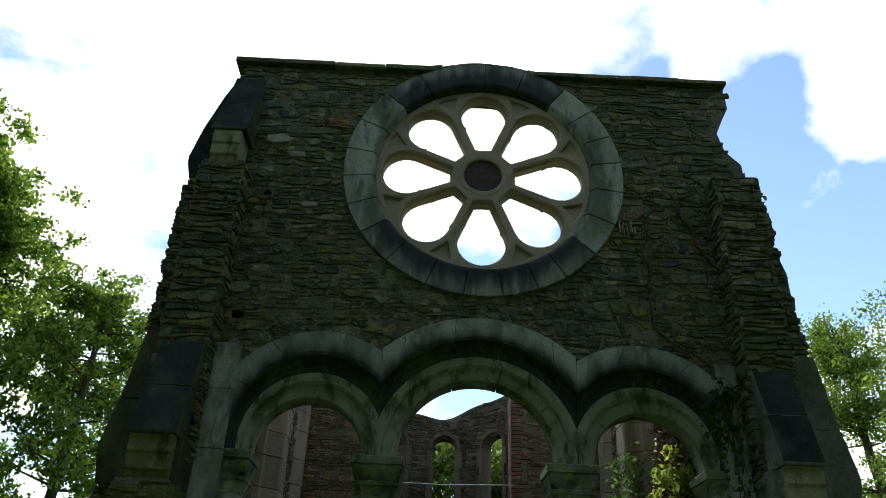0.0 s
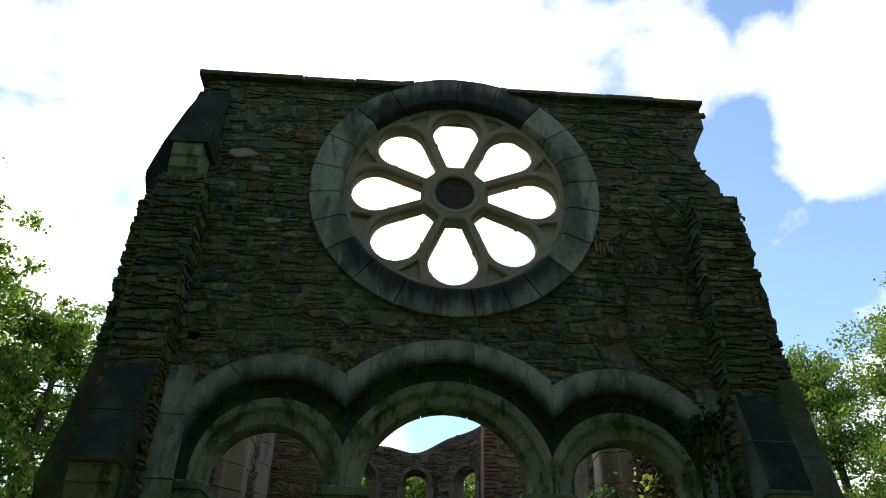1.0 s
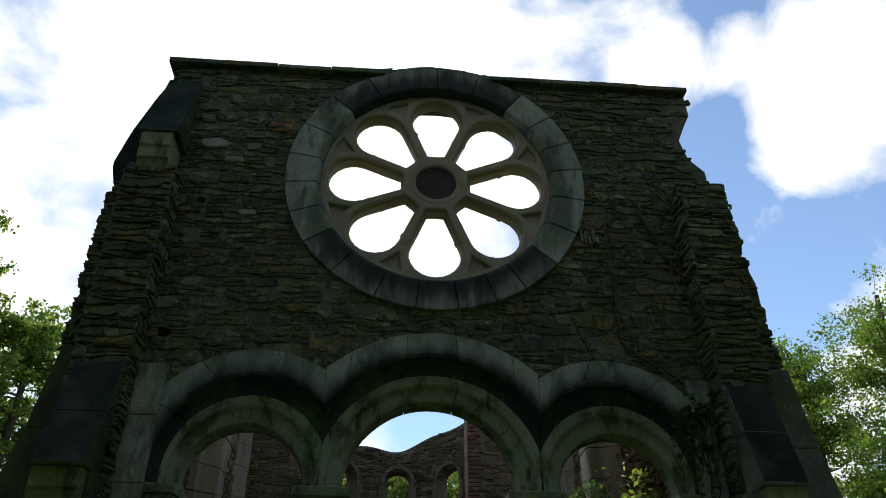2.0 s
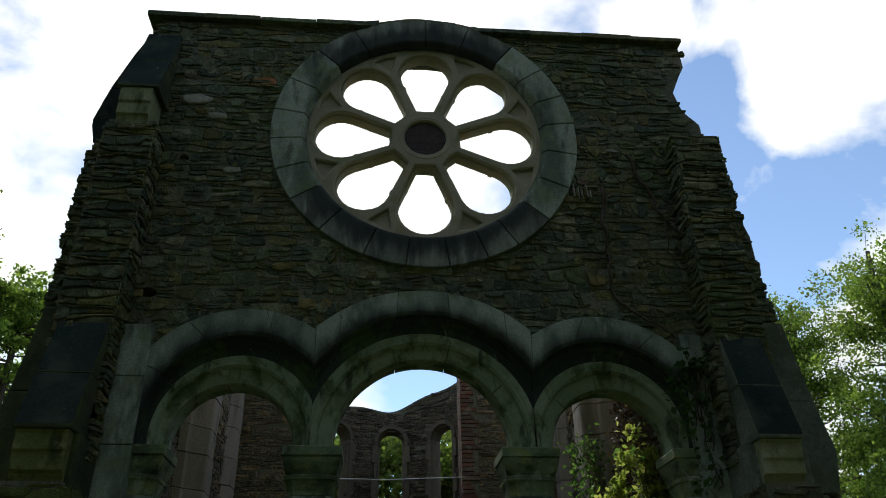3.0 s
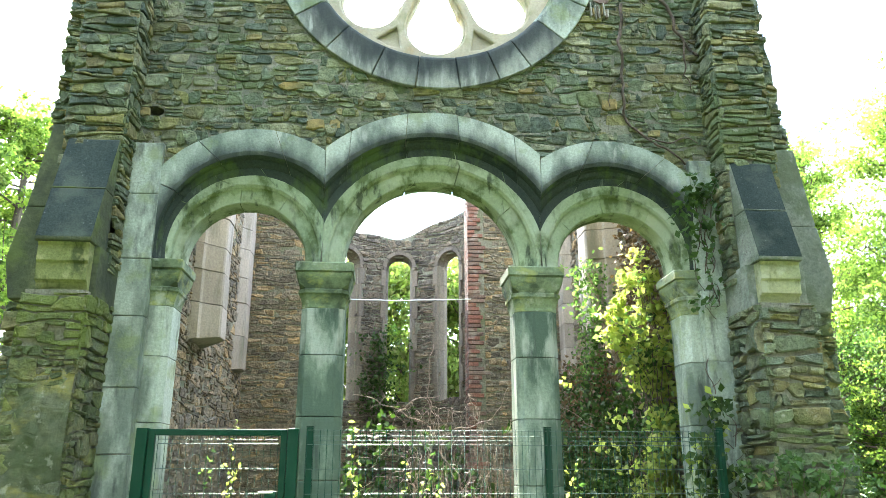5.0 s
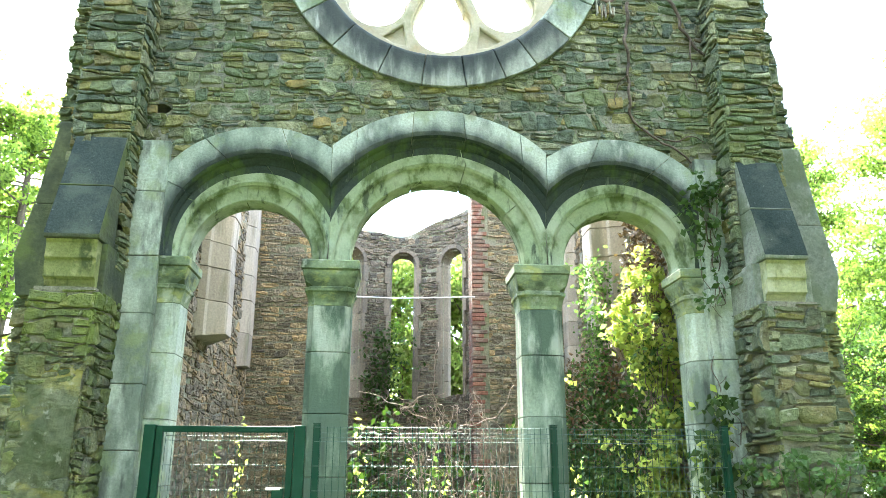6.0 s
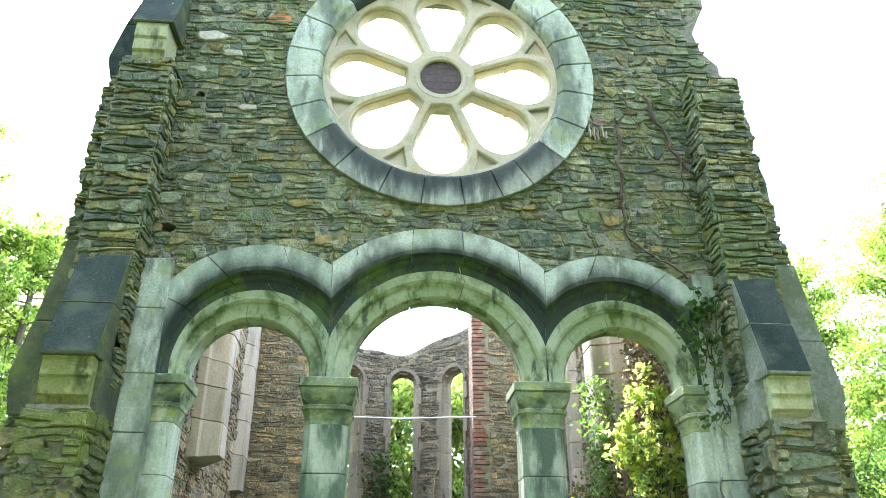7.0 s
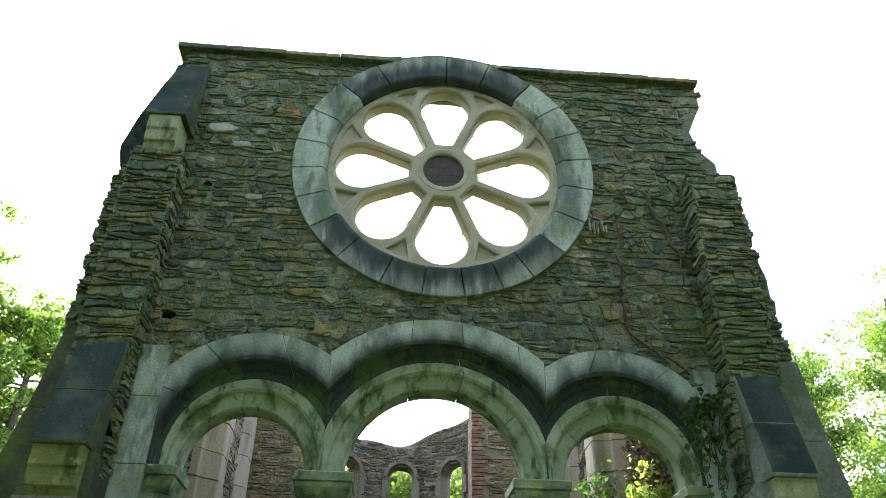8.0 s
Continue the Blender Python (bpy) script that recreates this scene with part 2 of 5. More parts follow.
m_brick = material("red_brick", [(0.16, 0.07, 0.05), (0.21, 0.10, 0.07), (0.105, 0.068, 0.053), (0.19, 0.135, 0.10)], grain=30, bump=0.8, mottle=0.5, patches=[((0.27, 0.23, 0.19), 0.7, 6, 0.52, 0.64, ONE), ((0.09, 0.08, 0.065), 0.6, 3, 0.55, 0.68, ONE)])
m_render = material("crumbling_lime_render", [(0.055, 0.07, 0.035), (0.12, 0.135, 0.08)], grain=14, bump=0.8, mottle=0.35, pieces=False,
                    patches=[((0.20, 0.185, 0.045), 0.75, 2.1, 0.5, 0.62, (1, 1, 1.8)), ((0.05, 0.07, 0.03), 0.75, 4, 0.52, 0.62, ONE), ((0.28, 0.29, 0.24), 0.5, 9, 0.58, 0.66, ONE)])
m_end_green = material("moss_dark_end_stone", [(0.045, 0.06, 0.03), (0.10, 0.12, 0.06)], grain=18, bump=0.8, mottle=0.4, pieces=False, patches=[((0.10, 0.14, 0.035), 0.7, 2.4, 0.5, 0.62, ONE), (SOOT, 0.6, 1.6, 0.5, 0.64, ONE)])
m_end_grey = material("grey_green_end_stone", [(0.14, 0.165, 0.125), (0.24, 0.265, 0.21)], grain=22, bump=0.8, mottle=0.35, pieces=False, patches=[((0.09, 0.12, 0.06), 0.7, 2.2, 0.5, 0.62, ONE), ((0.34, 0.36, 0.31), 0.5, 8, 0.58, 0.68, ONE)])
m_bark = material("bark", [(0.07, 0.055, 0.04), (0.13, 0.10, 0.075)], grain=22, bump=0.8, pieces=False)
m_twig = material("dry_twig", [(0.24, 0.18, 0.14), (0.36, 0.29, 0.24)], grain=30, bump=0.3, pieces=False)
m_grass = material("rough_grass", [(0.045, 0.07, 0.02), (0.09, 0.12, 0.035)], grain=9, bump=0.8, pieces=False, patches=[((0.10, 0.075, 0.045), 0.7, 0.6, 0.52, 0.65, ONE)])
m_fence = material("green_coated_steel", [(0.002, 0.030, 0.014), (0.003, 0.040, 0.019)], rough=0.45, grain=80, bump=0.02, mottle=0.1, pieces=False, spec=0.12)
m_mesh = material("green_coated_wire", [(0.006, 0.045, 0.026), (0.008, 0.06, 0.034)], rough=0.22, grain=80, bump=0.02, mottle=0.1, pieces=False, spec=0.7)
m_wire = material("galvanised_wire", [(0.55, 0.55, 0.53), (0.62, 0.62, 0.60)], rough=0.35, grain=80, bump=0.0, mottle=0.08, pieces=False, metal=0.6, spec=0.5)
# sun glint on the green cross wires put into a paler, metallic colour
m_cross = material("glinting_cross_wire", [(0.06, 0.10, 0.08), (0.09, 0.14, 0.11)], rough=0.42, grain=80, bump=0.0, mottle=0.1, pieces=False, metal=0.75, spec=0.6)
m_board = material("weathered_boards", [(0.055, 0.045, 0.045), (0.09, 0.07, 0.065)], grain=20, bump=0.5, mottle=0.4)
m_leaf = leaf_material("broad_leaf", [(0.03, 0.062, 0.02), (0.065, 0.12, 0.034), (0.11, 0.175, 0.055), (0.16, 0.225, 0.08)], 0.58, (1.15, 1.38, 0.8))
# brighter copy of the broad leaf, backlight on the tall crowns put into colour
m_leaf_lit = leaf_material("brightened_backlit_leaf", [(0.05, 0.09, 0.022), (0.13, 0.20, 0.045), (0.21, 0.285, 0.075), (0.28, 0.35, 0.11)], 0.68, (1.3, 1.42, 0.72))
# darker copy, the shade deeper in the wood put into its colour
m_leaf_wood = leaf_material("shaded_wood_leaf", [(0.025, 0.055, 0.014), (0.07, 0.125, 0.026), (0.12, 0.18, 0.038)], 0.5, (1.2, 1.35, 0.7))
# ramp lifted so the bushes behind the apse read as sunlit
m_leaf_sunny = leaf_material("sunny_leaf", [(0.11, 0.17, 0.04), (0.18, 0.245, 0.07), (0.23, 0.25, 0.10), (0.14, 0.20, 0.05)], 0.64, (1.3, 1.45, 0.85))
m_kneeler_dark = material("moss_dark_moulded_limestone", [(0.13, 0.155, 0.055), (0.22, 0.245, 0.09)], grain=36, bump=0.4, mottle=0.3, pieces=False, patches=[((0.04, 0.06, 0.02), 0.85, 4, 0.5, 0.62, (1.5, 1, 0.5)), ((0.34, 0.34, 0.16), 0.6, 6, 0.56, 0.66, ONE)])
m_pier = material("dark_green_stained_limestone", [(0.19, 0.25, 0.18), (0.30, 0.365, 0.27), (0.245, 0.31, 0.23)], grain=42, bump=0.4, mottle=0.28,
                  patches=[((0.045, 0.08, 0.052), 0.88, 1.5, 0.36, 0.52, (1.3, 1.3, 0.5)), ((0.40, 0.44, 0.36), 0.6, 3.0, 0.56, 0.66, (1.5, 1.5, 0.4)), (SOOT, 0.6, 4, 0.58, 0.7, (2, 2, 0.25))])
# dark green of the ivy, also the shaded copy for hop leaves
m_leaf_dark = leaf_material("ivy_and_shaded_leaf", [(0.022, 0.05, 0.014), (0.05, 0.09, 0.02), (0.035, 0.07, 0.02)], 0.3)
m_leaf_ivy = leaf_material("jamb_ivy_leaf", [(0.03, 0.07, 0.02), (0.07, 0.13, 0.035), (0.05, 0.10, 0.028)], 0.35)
# hop colour raised until it reads as sunlit; weeds and sprays share it
m_leaf_bright = leaf_material("sunlit_leaf", [(0.20, 0.27, 0.065), (0.29, 0.35, 0.10), (0.38, 0.40, 0.15)], 0.66, (1.4, 1.45, 0.9))
m_window_stone = material("brown_window_stone", [(0.095, 0.082, 0.063), (0.18, 0.152, 0.115), (0.13, 0.115, 0.09)], grain=30, bump=0.5, mottle=0.35)
m_leaf_dry = leaf_material("dry_leaf", [(0.10, 0.06, 0.035), (0.17, 0.11, 0.065), (0.08, 0.055, 0.04)], 0.25)
m_capital = material("moss_dark_capital_stone", [(0.11, 0.155, 0.075), (0.215, 0.27, 0.16)], grain=36, bump=0.35, mottle=0.25, pieces=False, patches=[((0.035, 0.055, 0.03), 0.85, 3, 0.48, 0.62, (1, 1, 1.6)), ((0.30, 0.33, 0.10), 0.7, 4, 0.52, 0.64, (1, 1, 1.8)), ((0.42, 0.46, 0.36), 0.6, 5, 0.56, 0.66, ONE)])
m_kneeler = material("mossy_moulded_limestone", [(0.24, 0.27, 0.13), (0.34, 0.36, 0.20)], grain=36, bump=0.35, mottle=0.25, pieces=False, patches=[((0.06, 0.08, 0.03), 0.8, 4, 0.54, 0.66, (1.5, 1, 0.5)), ((0.42, 0.43, 0.30), 0.6, 6, 0.55, 0.66, ONE)])

# ---- building helpers ----


def mesh_object(name, verts, faces, mat, parent=None, label="", smooth=False):
    me = bpy.data.meshes.new(name)
    me.from_pydata(verts, [], faces)
    me.materials.append(mat)
    if smooth:
        me.polygons.foreach_set("use_smooth", [True] * len(me.polygons))
    me.update()
    ob = new(name, me)
    ob.parent = parent
    return tagged(ob, label)


def part(name, bm, mat, parent=None, label="", smooth=False):
    bmesh.ops.recalc_face_normals(bm, faces=bm.faces)
    me = bpy.data.meshes.new(name)
    bm.to_mesh(me)
    bm.free()
    me.materials.append(mat)
    if smooth:
        me.polygons.foreach_set("use_smooth", [True] * len(me.polygons))
    ob = new(name, me)
    ob.parent = parent
    return tagged(ob, label)


def empty(name, at=(0, 0, 0)):
    return new(name)


def block(x0, x1, y0, y1, z0, z1, bevel=0.012, wear=0.0, seed=0):
    """A dressed block with eased, slightly worn edges."""
    bm = bmesh.new()
    bmesh.ops.create_cube(bm, size=1)
    for v in bm.verts:
        v.co = Vector(((x0 + x1) / 2 + v.co.x * (x1 - x0), (y0 + y1) / 2 + v.co.y * (y1 - y0), (z0 + z1) / 2 + v.co.z * (z1 - z0)))
    if bevel:
        bmesh.ops.bevel(bm, geom=list(bm.edges), offset=bevel, segments=2, affect="EDGES", profile=0.6)
    if wear:
        for v in bm.verts:
            v.co += noise.noise_vector(v.co * 7 + Vector((seed, 0, 0))) * wear
    return bm


def prism(profile, axis, a, b, bevel=0.01):
    """A profile of (p, q) corners drawn out from a to b. axis x: (y, z); axis y: (x, z); axis z: (x, y)."""
    bm = bmesh.new()
    put = {"x": lambda p, q, s: (s, p, q), "y": lambda p, q, s: (p, s, q), "z": lambda p, q, s: (p, q, s)}[axis]
    one = [bm.verts.new(put(p, q, a)) for p, q in profile]
    two = [bm.verts.new(put(p, q, b)) for p, q in profile]
    bm.faces.new(one)
    bm.faces.new(two[::-1])
    for i in range(len(profile)):
        j = (i + 1) % len(profile)
        bm.faces.new((one[i], one[j], two[j], two[i]))
    bmesh.ops.recalc_face_normals(bm, faces=bm.faces)
    if bevel:
        bmesh.ops.bevel(bm, geom=list(bm.edges), offset=bevel, segments=2, affect="EDGES", profile=0.6)
    return bm


def plate(name, outlines, y0, y1, mat, parent=None, label="", bevel=0.0):
    """An upright plate with holes: outlines in (x, z), the first one outside, drawn out from y0 to y1."""
    data = bpy.data.curves.new(name, "CURVE")
    data.dimensions, data.fill_mode, data.extrude, data.bevel_depth, data.bevel_resolution = "2D", "BOTH", (y1 - y0) / 2 - bevel, bevel, 1
    for line in outlines:
        sp = data.splines.new("POLY")
        sp.points.add(len(line) - 1)
        for p, (x, z) in zip(sp.points, line):
            p.co = (x, z, 0, 1)
        sp.use_cyclic_u = True
    shell = bpy.data.objects.new(name + "_line", data)
    scene.collection.objects.link(shell)
    bpy.context.view_layer.update()
    me = bpy.data.meshes.new_from_object(shell.evaluated_get(bpy.context.evaluated_depsgraph_get()))
    bpy.data.objects.remove(shell)
    me.transform(Matrix.Translation((0, (y0 + y1) / 2, 0)) @ Matrix.Rotation(radians(90), 4, "X"))
    me.materials.clear()
    me.materials.append(mat)
    ob = new(name, me)
    ob.parent = parent
    return tagged(ob, label)


def arc(cx, cz, r, a0, a1, n):
    return [(cx + r * math.cos(radians(a0 + (a1 - a0) * i / n)), cz + r * math.sin(radians(a0 + (a1 - a0) * i / n))) for i in range(n + 1)]


def tube(bm, points, radii, sides=6):
    rings = []
    for i, p in enumerate(points):
        d = (Vector(points[min(i + 1, len(points) - 1)]) - Vector(points[max(i - 1, 0)])).normalized()
        u = d.orthogonal().normalized()
        w = d.cross(u)
        rings.append([bm.verts.new(Vector(p) + (u * math.cos(2 * math.pi * k / sides) + w * math.sin(2 * math.pi * k / sides)) * radii[i]) for k in range(sides)])
    for a, b in zip(rings, rings[1:]):
        for k in range(sides):
            bm.faces.new((a[k], a[(k + 1) % sides], b[(k + 1) % sides], b[k]))
    bm.faces.new(rings[0][::-1])
    bm.faces.new(rings[-1])


# ---- rubble: courses of thin irregular stones, each a cell of a stretched mosaic ----


def mosaic(u0, u1, v0, v1, keep, rng, course=0.085, length=0.24, stretch=2.6):
    """Cells [(centre, polygon)] of rubble brought to rough courses; keep(u, v) says where stones lie."""
    def wave(k, u):
        return 0.030 * math.sin(u * 2.3 + k * 1.9) + 0.014 * math.sin(u * 6.1 + k * 3.7) + 0.008 * math.sin(u * 13.0 + k * 5.3)

    cells, big = [], []
    for _ in range(int((u1 - u0) * (v1 - v0) * 1.7)):
        x, z = rng.uniform(u0, u1), rng.uniform(v0, v1)
        w, h = rng.uniform(0.07, 0.17), rng.uniform(0.045, 0.085)
        if u0 + w < x < u1 - w and v0 + h < z < v1 - h and keep(x - w, z) and keep(x + w, z) and keep(x, z - h) and keep(x, z + h) and all(abs(x - b[0]) > w + b[2] + 0.02 or abs(z - b[1]) > h + b[3] + 0.02 for b in big):
            big.append((x, z, w, h))
    near = {}
    for b in big:
        for i in (-1, 0, 1):
            near.setdefault(int(b[0] * 2) + i, []).append(b)

    def lay_stone(a, b, low, high):
        """A stone from a to b between two bed lines."""
        m = a + (b - a) * rng.uniform(0.35, 0.65)
        h = high(m) - low(m)
        if h < 0.012:
            return
        s0, s1 = rng.uniform(-0.25, 0.25) * h, rng.uniform(-0.25, 0.25) * h
        ja, jb, jc, jd = (rng.uniform(0, 0.22) * h for _ in range(4))
        poly = [(a + s0, low(a) + ja), (m, low(m) + rng.uniform(0, 0.1) * h), (b + s1, low(b) + jb), (b - s1 * 0.3 + rng.uniform(0, 0.12) * h, (low(b) + high(b)) / 2),
                (b - s1, high(b) - jc), (m + rng.uniform(-0.2, 0.2) * (b - a), high(m) - rng.uniform(0, 0.1) * h), (a - s0, high(a) - jd), (a - rng.uniform(0, 0.12) * h, (low(a) + high(a)) / 2)]
        poly = [(min(max(p, u0), u1), min(max(q, v0), v1)) for p, q in poly]
        c = (sum(p[0] for p in poly) / 8, sum(p[1] for p in poly) / 8)
        area = 0.5 * sum(poly[i][0] * poly[(i + 1) % 8][1] - poly[(i + 1) % 8][0] * poly[i][1] for i in range(8))
        if any(abs(c[0] - b[0]) < b[2] * 1.02 and abs(c[1] - b[1]) < b[3] * 1.05 for b in near.get(int(c[0] * 2), ())):
            return
        if area > 0.0008 and keep(*c):
            cells.append((c, poly))

    v, k = v0 - 0.03, rng.randint(0, 50)
    while v < v1 + 0.03:
        h = course * rng.choice((0.8, 1.0, 1.2, 1.5, 1.9, 2.3))
        low = (lambda k, v: lambda u: v + wave(k, u))(k, v)
        high = (lambda k, v: lambda u: v + wave(k, u))(k + 1, v + h)
        u = u0 - rng.uniform(0, length)
        while u < u1:
            w = length * rng.choice((0.4, 0.55, 0.8, 1.0, 1.3, 1.7)) * rng.uniform(0.85, 1.2)
            tall = h / course
            if tall > 1.1 and rng.random() < 0.25 * tall:
                # two or three thin stones one over the other
                parts = 3 if tall > 1.7 and rng.random() < 0.5 else 2
                cut = sorted(rng.uniform(0.25, 0.75) for _ in range(parts - 1))
                cut = [0] + ([0.33 + rng.uniform(-0.07, 0.07), 0.66 + rng.uniform(-0.07, 0.07)] if parts == 3 else cut) + [1]
                for f0, f1 in zip(cut, cut[1:]):
                    lo = (lambda f: lambda x: low(x) + (high(x) - low(x)) * f)(f0)
                    hi = (lambda f: lambda x: low(x) + (high(x) - low(x)) * f)(f1)
                    if rng.random() < 0.4:
                        m = u + w * rng.uniform(0.3, 0.7)
                        lay_stone(u, m, lo, hi)
                        lay_stone(m, u + w, lo, hi)
                    else:
                        lay_stone(u, u + w, lo, hi)
            else:
                lay_stone(u, u + w * (0.75 if tall > 1.7 else 1), low, high)
                if tall > 1.7:
                    w *= 0.75
            u += w
        v += h
        k += 1
    for x, z, w, h in big:
        j = [rng.uniform(0.82, 1.06) for _ in range(8)]
        ring = ((-1, -1), (0, -1.04), (1, -1), (1.05, 0), (1, 1), (0.1, 1.04), (-1, 1), (-1.05, 0))
        cells.append(((x, z), [(x + p * w * f, z + q * h * f) for (p, q), f in zip(ring, j)]))
    return cells


def stone_mesh(poly, lay, rng, proud=0.03, joint=0.005, deep=0.03):
    """One stone: sunk foot, sharp arris, uneven face. lay(u, v, out) gives its place in the world."""
    cu, cv = sum(p[0] for p in poly) / len(poly), sum(p[1] for p in poly) / len(poly)
    out = proud * rng.uniform(0.1, 1.0)
    tu, tv = rng.uniform(-0.06, 0.06), rng.uniform(-0.10, 0.10)
    ring = []
    for u, v in poly:
        k = max(0.5, 1 - joint * rng.uniform(0.5, 1.6) / (abs(u - cu) + 0.02))
        kv = max(0.5, 1 - joint * rng.uniform(0.4, 1.3) / (abs(v - cv) + 0.01))
        ring.append((cu + (u - cu) * k, cv + (v - cv) * kv))
    n = len(ring)
    verts, faces = [], []
    for u, v in ring:
        verts.append(lay(u, v, -deep))
    for u, v in ring:
        verts.append(lay(u, v, out * 0.55 + tu * (u - cu) + tv * (v - cv) + rng.uniform(-0.004, 0.004)))
    for u, v in ring:
        s = rng.uniform(0.78, 0.92)
        verts.append(lay(cu + (u - cu) * s, cv + (v - cv) * s, out + tu * (u - cu) + tv * (v - cv) + rng.uniform(-0.005, 0.005)))
    for i in range(n):
        j = (i + 1) % n
        faces.append((i, j, n + j, n + i))
        faces.append((n + i, n + j, 2 * n + j, 2 * n + i))
    faces.append(tuple(range(2 * n, 3 * n)))
    return verts, faces


def rubble(owner, cells, lay, mat, seed, single=lambda u, v: True, limit=300, proud=0.03, tag="", joint=0.005):
    """Lay the stones of one face: up to limit of them as pieces of their own, the rest in one sheet."""
    rng = random.Random(seed)
    count, verts, faces = 0, [], []
    for (u, v), poly in cells:
        sv, sf = stone_mesh(poly, lay, rng, proud, joint)
        if count < limit and single(u, v):
            mesh_object("stone", sv, sf, mat, owner)
            count += 1
        else:
            k = len(verts)
            verts += sv
            faces += [tuple(i + k for i in f) for f in sf]
    if verts:
        ob = mesh_object("stonework", verts, faces, mat, owner, tag)
        ob["kind"] = "stuff"


def wall_lay(origin, along, out):
    o, a, n = Vector(origin), Vector(along), Vector(out)
    return lambda u, v, d: (o.x + a.x * u + n.x * d, o.y + a.y * u + n.y * d, o.z + v + n.z * d)


# ---- ground ----
bm = bmesh.new()
bmesh.ops.create_grid(bm, x_segments=90, y_segments=90, size=1)
for v in bm.verts:
    x, y = (math.copysign(abs(c) ** 2.2 * 400, c) for c in v.co.xy)
    v.co = Vector((x, y, 0.05 * noise.noise(Vector((x * 0.5, y * 0.5, 0))) - 0.03 if abs(x) + abs(y) < 60 else -0.03))
ground = tagged(part("ground", bm, m_grass), "rough trampled grass and bare earth round the ruin", "ground", kind="structure")

# ---- the west gable: rubble wall with a wheel window over three round arches ----
ROSE_X, ROSE_Z, ROSE_R = -0.015, 7.225, 1.81
TOP = 8.86
# arches: centre x, springing height, radius of the opening; then of the hood
ARCHES = [(-1.90, 3.57, 0.60, -1.80, 3.69, 0.915, 1.19), (-0.035, 3.57, 0.885, -0.035, 3.54, 1.33, 1.595), (1.86, 3.57, 0.60, 1.76, 3.69, 0.915, 1.19)]
VALLEYS = (-1.125, 1.06)
SPRINGING = 3.52        # top of the capitals

gable = tagged(empty("gable_wall"), "ruined greenish slate rubble gable wall with stepped broken edge", "wall", kind="structure")
def bays(reach):
    """The line of the three arch heads, from one valley to the next."""
    line = []
    for i, (cx, cz, r) in enumerate(reach):
        lo, hi = (-9, VALLEYS[0], VALLEYS[1])[i], (VALLEYS[0], VALLEYS[1], 9)[i]
        start = 180 if cx - r > lo else math.degrees(math.acos((lo - cx) / r))
        end = 0 if cx + r < hi else math.degrees(math.acos((hi - cx) / r))
        line += arc(cx, cz, r, start, end, 16)
    return line


HEAD = [(3.40, -0.3), (3.40, 7.55), (3.22, 7.75), (3.15, 8.05), (3.26, 8.3), (3.36, 8.5), (3.34, TOP), (1.05, TOP)]
HEAD += arc(ROSE_X, ROSE_Z, ROSE_R - 0.02, 67, 113, 8)[1:-1] + [(-1.05, TOP), (-3.36, TOP), (-3.36, 8.5), (-3.42, 8.2)]
eye_hole = arc(ROSE_X, ROSE_Z, 1.55, 0, 360, 64)[:-1]
front_line = [(-3.42, -0.3), (-2.76, -0.3), (-2.76, 3.69)] + bays([(hx, hz, hr + 0.02) for _, _, _, hx, hz, hr, _ in ARCHES]) + [(2.72, 3.69), (2.72, -0.3)] + HEAD
back_line = [(-3.42, -0.3), (-2.76, -0.3), (-2.76, 3.57)] + bays([(cx, cz, r + 0.1) for cx, cz, r, *_ in ARCHES]) + [(2.72, 3.57), (2.72, -0.3)] + HEAD
putlogs = [[(cx + a * math.cos(radians(q)), cz + b * math.sin(radians(q))) for q in range(0, 360, 30)] for cx, cz, a, b in ((-2.86, 5.06, 0.10, 0.06), (-2.75, 6.75, 0.055, 0.045))]
plate("core", [front_line, eye_hole] + putlogs, 0.0, 0.3, m_mortar, gable, "mortared wall core")
plate("core", [back_line, eye_hole], 0.301, 0.58, m_mortar, gable, "mortared wall core")


def on_gable(x, z):
    if math.hypot(x - ROSE_X, z - ROSE_Z) < ROSE_R - 0.07 or z > TOP - 0.02:
        return False
    if z < 3.6 and abs(x) < 2.62:
        return False
    if abs(x) > 3.38 - (0.06 * (z > 7.3) + 0.27 * max(0, 1 - abs(z - 8.0) / 0.5) if x > 0 else 0):
        return False
    for *_, cx, cz, ri, ro in ARCHES:
        if z > cz - 0.2 and math.hypot(x - cx, z - cz) < ro - 0.05:
            return False
    if z < 4.72 and (-3.0 < x < -2.70 or 2.62 < x < 2.88):
        return False
    if math.hypot((x + 2.86) / 0.11, (z - 5.06) / 0.065) < 1 or math.hypot((x + 2.75) / 0.06, (z - 6.75) / 0.05) < 1:
        return False          # put-log holes
    if z < 4.4 and abs(x) < 2.7:
        return False
    return True


rng = random.Random(15)
rubble(gable, mosaic(-3.36, 3.36, 0.0, TOP - 0.05, on_gable, rng, 0.058, 0.13), wall_lay((0, 0.014, 0), (1, 0, 0), (0, -1, 0)), m_rubble, 16, limit=0, proud=0.016, tag="small pinning stones packed between the larger ones", joint=0.003)
rng = random.Random(5)
rubble(gable, mosaic(-3.42, 3.42, 0.0, TOP, on_gable, rng, 0.074, 0.16), wall_lay((0, 0, 0), (1, 0, 0), (0, -1, 0)), m_rubble, 6,
       lambda x, z: 4.4 < z < 6.0 and abs(x) < 2.6, proud=0.026, tag="coursed slate rubble")

# coping along the top, swept up over the wheel
rng = random.Random(8)
for start, end in ((-3.5, -0.72), (0.70, 3.37)):
    count = 4
    for k in range(count):
        a, b = start + (end - start) * k / count, start + (end - start) * (k + 1) / count
        part("coping", block(a, b - 0.001, -0.09, 0.64, TOP + 0.004, TOP + 0.07 + rng.uniform(0, 0.012), 0.012, 0.010, a), m_rubble, gable)


